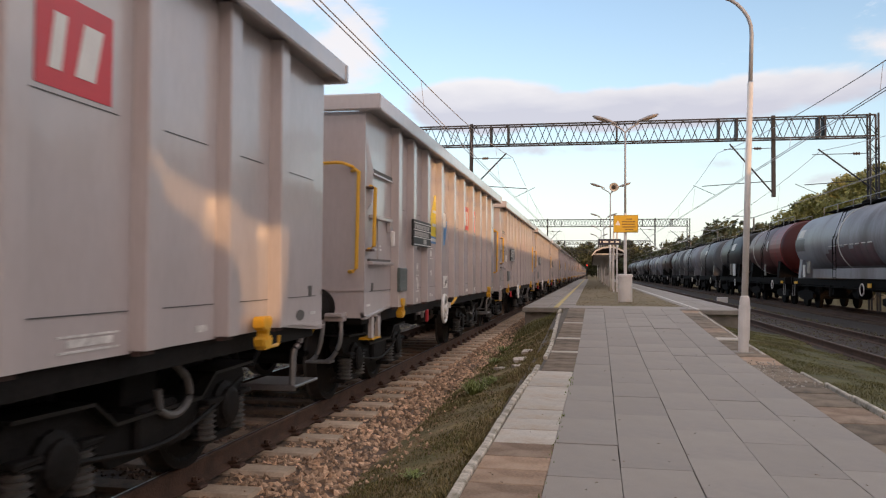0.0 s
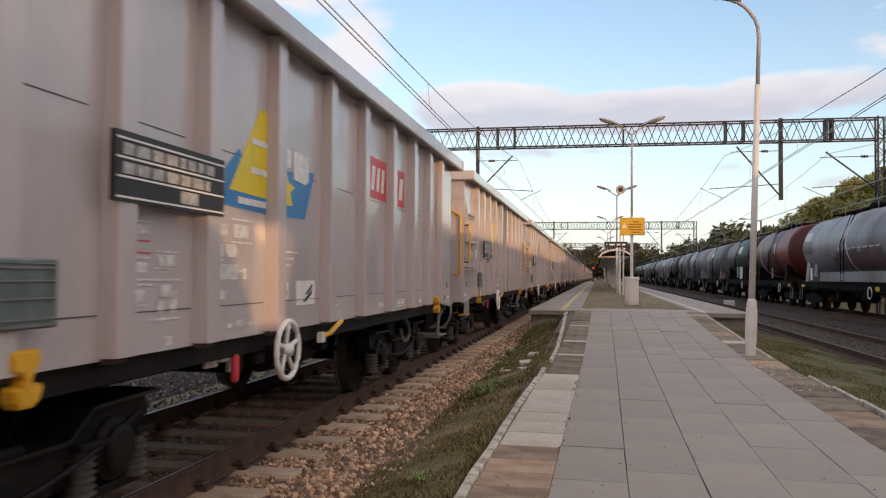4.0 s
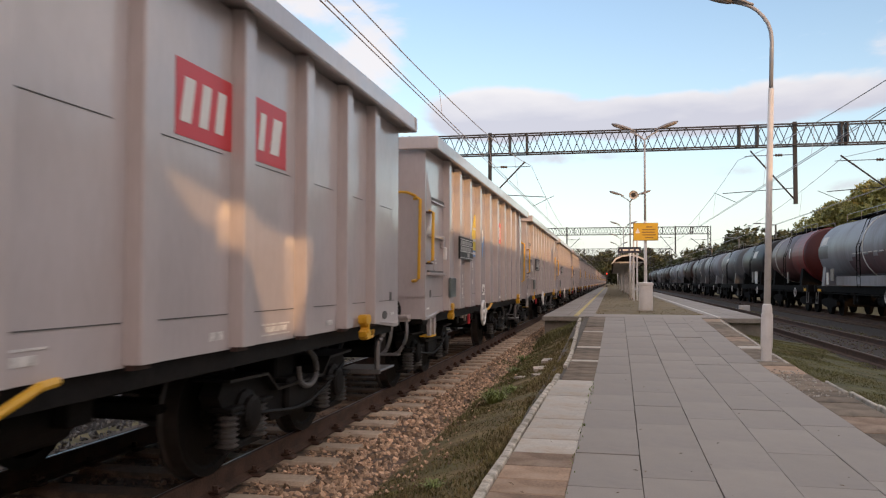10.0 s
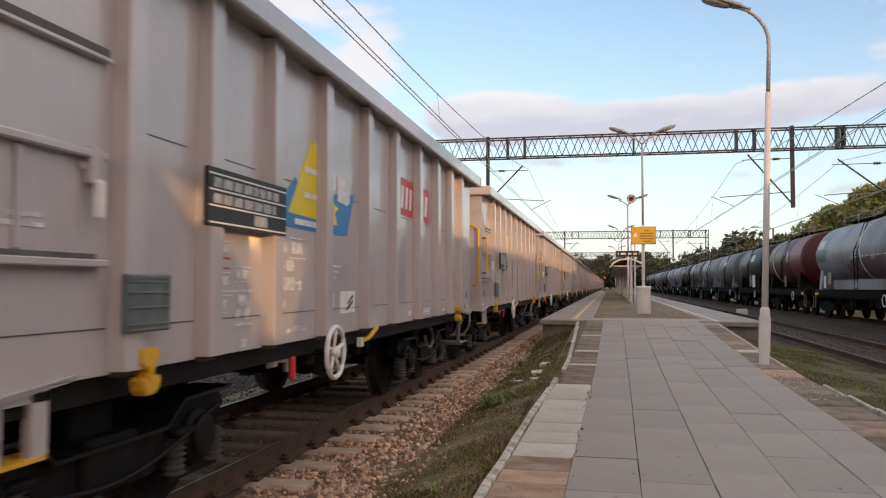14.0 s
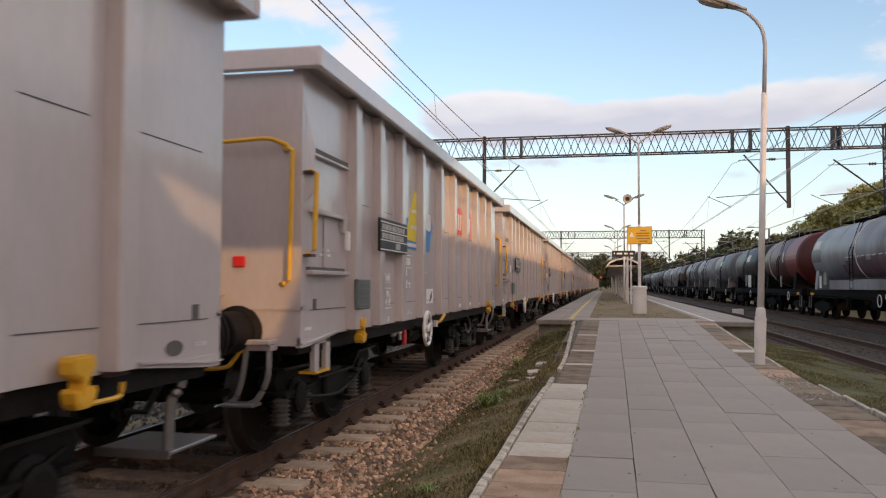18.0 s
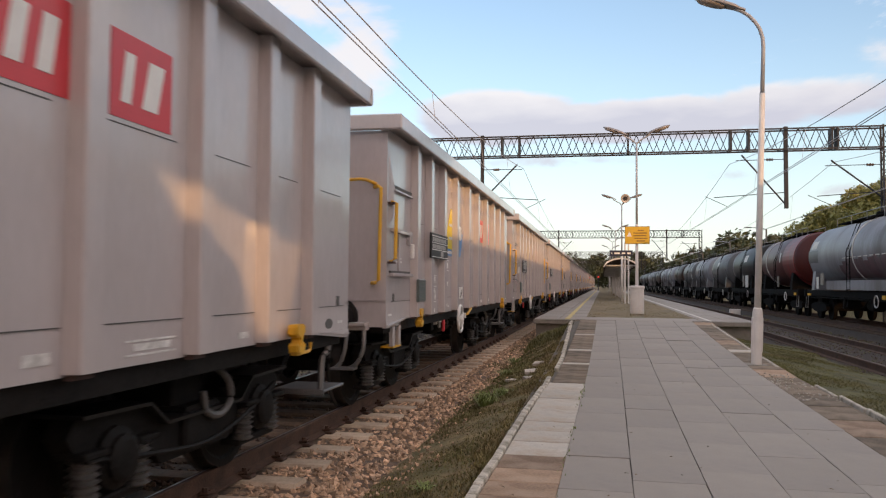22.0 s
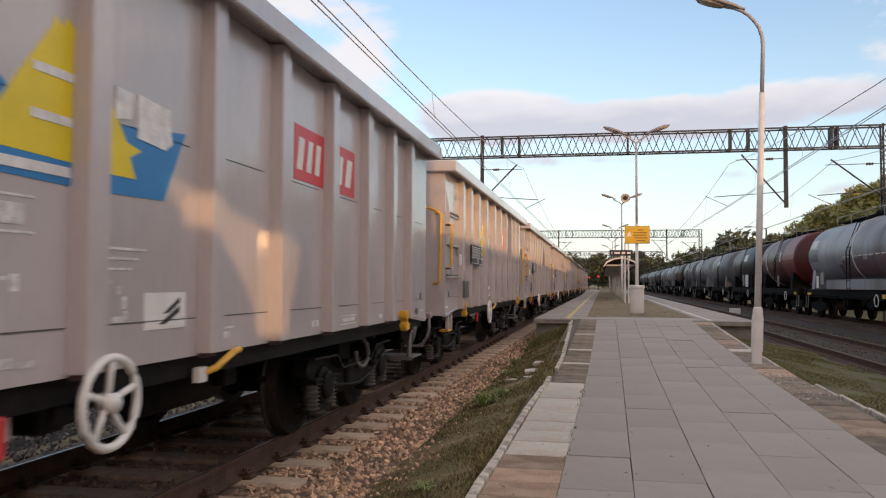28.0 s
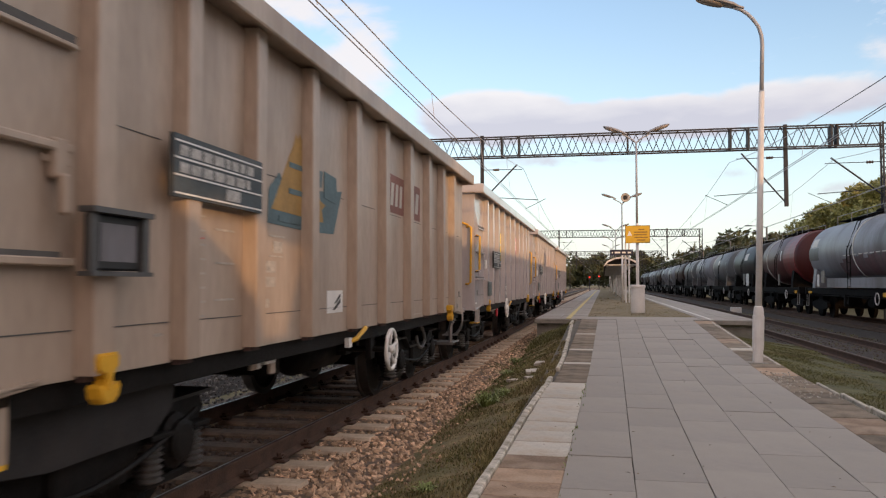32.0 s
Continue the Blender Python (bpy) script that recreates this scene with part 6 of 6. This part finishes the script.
part("fascia", bm, POLE, sh, "pale front fascia")
for i in range(16):
    y = 46.4 + 4.0 * i
    part("post", boxes((0.16, y - 0.028, 0, 0.215, y + 0.028, 2.34)), POLE, sh)
    part("cross_beam", boxes((-0.88, y - 0.05, 1.98, 0.88, y + 0.05, 2.06)), POLE, sh)

for x, y, z in ((-2.26, 134.0, 2.55), (-0.75, 139.0, 2.75)):
    s_ = thing("signal", (x, y, -0.45), "railway signal showing a red light", "signal")
    part("mast", tubes(([(0, 0, 0), (0, 0, z + 0.9)], 0.06)), LATT, s_)
    part("head", boxes((-0.16, -0.1, z, 0.16, 0.1, z + 0.95), bevel=0.02), BOARD, s_)
    bm = bmesh.new()
    lathe(bm, [(0.13, -0.12), (0.13, -0.09)], 14, pose(0, 0, z + 0.45) @ ALONG_Y)
    part("red_lens", bm, SIGNALRED, s_, "glowing red lens")

for x, y, h in ((13.4, 70, 6.6), (13.8, 92, 6.6), (14.0, 118, 6.4), (14.2, 150, 6.4)):
    l = thing("yard_lamp", (x, y, -0.42), "thin concrete yard lamp post with one arm", "street lamp", "yard lamps")
    bm = bmesh.new()
    tube(bm, [(0, 0, 0), (0, 0, h)], 0.11, 8, 0.07)
    part("post", bm, CONC, l)
    part("arm", tubes(([(0, 0, h - 0.05), (-0.5, 0, h + 0.08), (-1.2, 0, h + 0.1)], 0.03)), GALV, l)
    part("lamp_head", boxes((-1.75, -0.1, h + 0.06, -1.15, 0.1, h + 0.16), bevel=0.03), LAMPTOP, l)

mk = thing("marker_post", (8.05, 45.0, -0.42), "thin grey track marker post", "marker post")
part("shaft", tubes(([(0, 0, 0), (0, 0, 1.9)], 0.035)), STEEL, mk)
bx = thing("relay_box", (7.75, 50.0, -0.42), "small white relay box beside the track", "relay box")
part("cabinet", boxes((-0.3, -0.2, 0.08, 0.3, 0.2, 0.42), bevel=0.02), POLE, bx)
part("plinth", boxes((-0.26, -0.16, 0.0, 0.26, 0.16, 0.08)), CONC, bx)


# ---- trees ----
def leaf_mass(clumps, leaves, size, seed):
    """Leaves scattered over the shells of many clumps."""
    rng = np.random.default_rng(seed)
    c = np.array(clumps)
    w = c[:, 3] ** 2
    pick = rng.choice(len(c), leaves, p=w / w.sum())
    d = rng.normal(size=(leaves, 3))
    d /= np.linalg.norm(d, axis=1)[:, None]
    r = c[pick, 3] * rng.uniform(0.55, 1.08, leaves)
    p = c[pick, :3] + d * r[:, None] * (1, 1, 0.8)
    u = rng.normal(size=(leaves, 3))
    u /= np.linalg.norm(u, axis=1)[:, None]
    v = np.cross(u, d + rng.normal(scale=0.5, size=(leaves, 3)))
    v /= np.linalg.norm(v, axis=1)[:, None] + 1e-6
    s = size * rng.uniform(0.5, 1.4, leaves)[:, None]
    V = np.stack([p - u * s, p + v * s * 0.45, p + u * s, p - v * s * 0.45], 1).reshape(-1, 3)
    k = 4 * np.arange(leaves)[:, None]
    return V, (k + [0, 1, 2, 3])


def tree_meshes(h, spread, leaves, size, leafmat, seed):
    rng = np.random.default_rng(seed)
    bm = bmesh.new()
    top = h * 0.62
    tube(bm, [(0, 0, 0), (0.05, 0, h * 0.25), (-0.08, 0.05, top)], 0.17 * h / 8, 8, 0.08 * h / 8)
    clumps = []
    for i in range(9):
        a = i * 2.4 + rng.uniform(-0.3, 0.3)
        z0 = h * rng.uniform(0.22, 0.55)
        e = Vector((math.cos(a) * spread * rng.uniform(0.45, 0.85), math.sin(a) * spread * rng.uniform(0.45, 0.85), h * rng.uniform(0.45, 0.85)))
        tube(bm, [(0, 0, z0), (e.x * 0.5, e.y * 0.5, (z0 + e.z) / 2 + 0.2), tuple(e)], 0.06 * h / 8, 5, 0.02)
        for k in range(4):
            clumps.append((e.x + rng.normal(0, spread * 0.22), e.y + rng.normal(0, spread * 0.22), min(h * 0.93, e.z + rng.normal(0, h * 0.08)), spread * rng.uniform(0.16, 0.32)))
    for k in range(14):
        a, q = rng.uniform(0, 6.28), rng.uniform(0, 0.8)
        clumps.append((math.cos(a) * spread * q, math.sin(a) * spread * q, h * (0.92 - 0.55 * q * rng.uniform(0.4, 1.2)), spread * rng.uniform(0.15, 0.30)))
    trunk = bpy.data.meshes.new("trunk")
    bm.to_mesh(trunk)
    bm.free()
    trunk.materials.append(BARK)
    V, Fq = leaf_mass(clumps, leaves, size, seed)
    crown = bpy.data.meshes.new("crown")
    crown.from_pydata(V.tolist(), [], Fq.tolist())
    crown.materials.append(leafmat)
    return trunk, crown


def tree(at, meshes, label):
    t = thing("tree", at, label, "tree", "trees along the siding")
    part("trunk", meshes[0], None, t)
    part("crown", meshes[1], None, t)
    return t


KINDS = [tree_meshes(9.8, 4.0, 26000, 0.15, LEAF, 1), tree_meshes(9.2, 3.6, 24000, 0.15, LEAF, 2), tree_meshes(7.6, 3.2, 9000, 0.24, LEAFDARK, 3), tree_meshes(7.0, 2.6, 3200, 0.22, LEAFDARK, 4)]
rt = random.Random(11)
for i in range(9):
    tree(pose(20.8 + rt.uniform(-1, 1.5), 30 + 6.5 * i, -0.42, 0, 0, rt.uniform(0, 360)), KINDS[i % 2], "bushy olive-green tree turning yellow behind the tank wagons")
for i in range(7):
    tree(pose(21.5 + rt.uniform(-1, 3), 90 + 9 * i, -0.42, 0, 0, rt.uniform(0, 360)), KINDS[2 + (i % 3 == 0)], "dark green tree behind the siding")


def woods(name, x0, x1, y0, y1, h0, h1, count, leaves, size, material, seed, label):
    rng = np.random.default_rng(seed)
    clumps = []
    for i in range(count):
        x, y, h = rng.uniform(x0, x1), rng.uniform(y0, y1), rng.uniform(h0, h1)
        for k in range(7):
            clumps.append((x + rng.normal(0, 1.1), y + rng.normal(0, 1.1), -0.4 + h * rng.uniform(0.15, 0.85), h * rng.uniform(0.10, 0.2)))
    V, Fq = leaf_mass(clumps, leaves, size, seed)
    me = bpy.data.meshes.new(name)
    me.from_pydata(V.tolist(), [], Fq.tolist())
    part(name, me, material, None, label, kind="stuff", category="woods")


woods("siding_undergrowth", 19.3, 22.5, 27, 130, 3.2, 5.5, 130, 42000, 0.28, LEAFDARK, 9, "dense bushes below the trees")
woods("tree_belt", 21.5, 26, 86, 150, 6.8, 8.6, 90, 70000, 0.26, LEAFDARK, 12, "dense dark tree belt behind the siding")
woods("far_woods", 23, 40, 140, 330, 10, 12.8, 240, 100000, 0.55, LEAFDARK, 5, "dark wood beyond the sidings")
woods("far_woods_left", -32, -14, 70, 330, 9, 13, 120, 50000, 0.55, LEAFDARK, 6, "dark wood beyond the running tracks")
woods("far_woods_end", -14, 26, 330, 420, 11, 17, 110, 40000, 0.7, LEAFDARK, 7, "wood at the end of the line")
woods("roadside_woods_behind", -60, -30, -160, 60, 8, 12, 120, 30000, 0.8, LEAFDARK, 8, "wood closing the place behind the tracks")

# unseen walls added to block the sun; their outline shapes the patch on the train
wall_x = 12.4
shed = thing("goods_shed", (wall_x, 1.90, -0.616), "unseen added walls cut to shade the train and leave a sun patch", "shed", kind="structure")
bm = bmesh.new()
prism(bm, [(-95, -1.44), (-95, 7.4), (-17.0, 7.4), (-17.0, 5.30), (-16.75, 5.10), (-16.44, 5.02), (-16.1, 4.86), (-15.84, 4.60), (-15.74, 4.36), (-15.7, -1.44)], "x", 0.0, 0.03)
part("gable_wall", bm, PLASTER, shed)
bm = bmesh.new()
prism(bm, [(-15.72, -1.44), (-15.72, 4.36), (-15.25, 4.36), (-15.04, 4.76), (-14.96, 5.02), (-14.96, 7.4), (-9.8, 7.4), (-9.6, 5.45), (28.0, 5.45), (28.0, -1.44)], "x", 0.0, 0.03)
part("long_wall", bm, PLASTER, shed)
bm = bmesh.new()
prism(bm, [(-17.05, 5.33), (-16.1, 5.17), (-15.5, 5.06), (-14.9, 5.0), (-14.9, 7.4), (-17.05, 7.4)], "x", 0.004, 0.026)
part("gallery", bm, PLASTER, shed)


def motions():
    """The train rolls past; its wheels turn while they are near."""
    frames = range(0, 32 * FPS + 1)
    dist = [float(np.interp(f / FPS, range(33), RUN)) for f in frames]
    for k, w in WAGONS:
        start = FRONT0 + PITCH * k
        walk(w, [(t, pose(TRACK, start - RUN[t], 0)) for t in range(33)])
        near = [f for f in frames if -8.0 < start - dist[f] < 30.0]
        if not near:
            continue
        keys = sorted({0, *near, frames[-1]})
        for ws in [o for o in w.children_recursive if o.name.startswith("wheelset")]:
            x, y, z = ws.location
            rows = []
            for f in keys:
                g = min(max(f, near[0]), near[-1])
                rows.append((f / FPS, pose(x, y, z, math.degrees((dist[g] - dist[near[0]]) / 0.46), 0, 0)))
            walk(ws, rows)


motions()
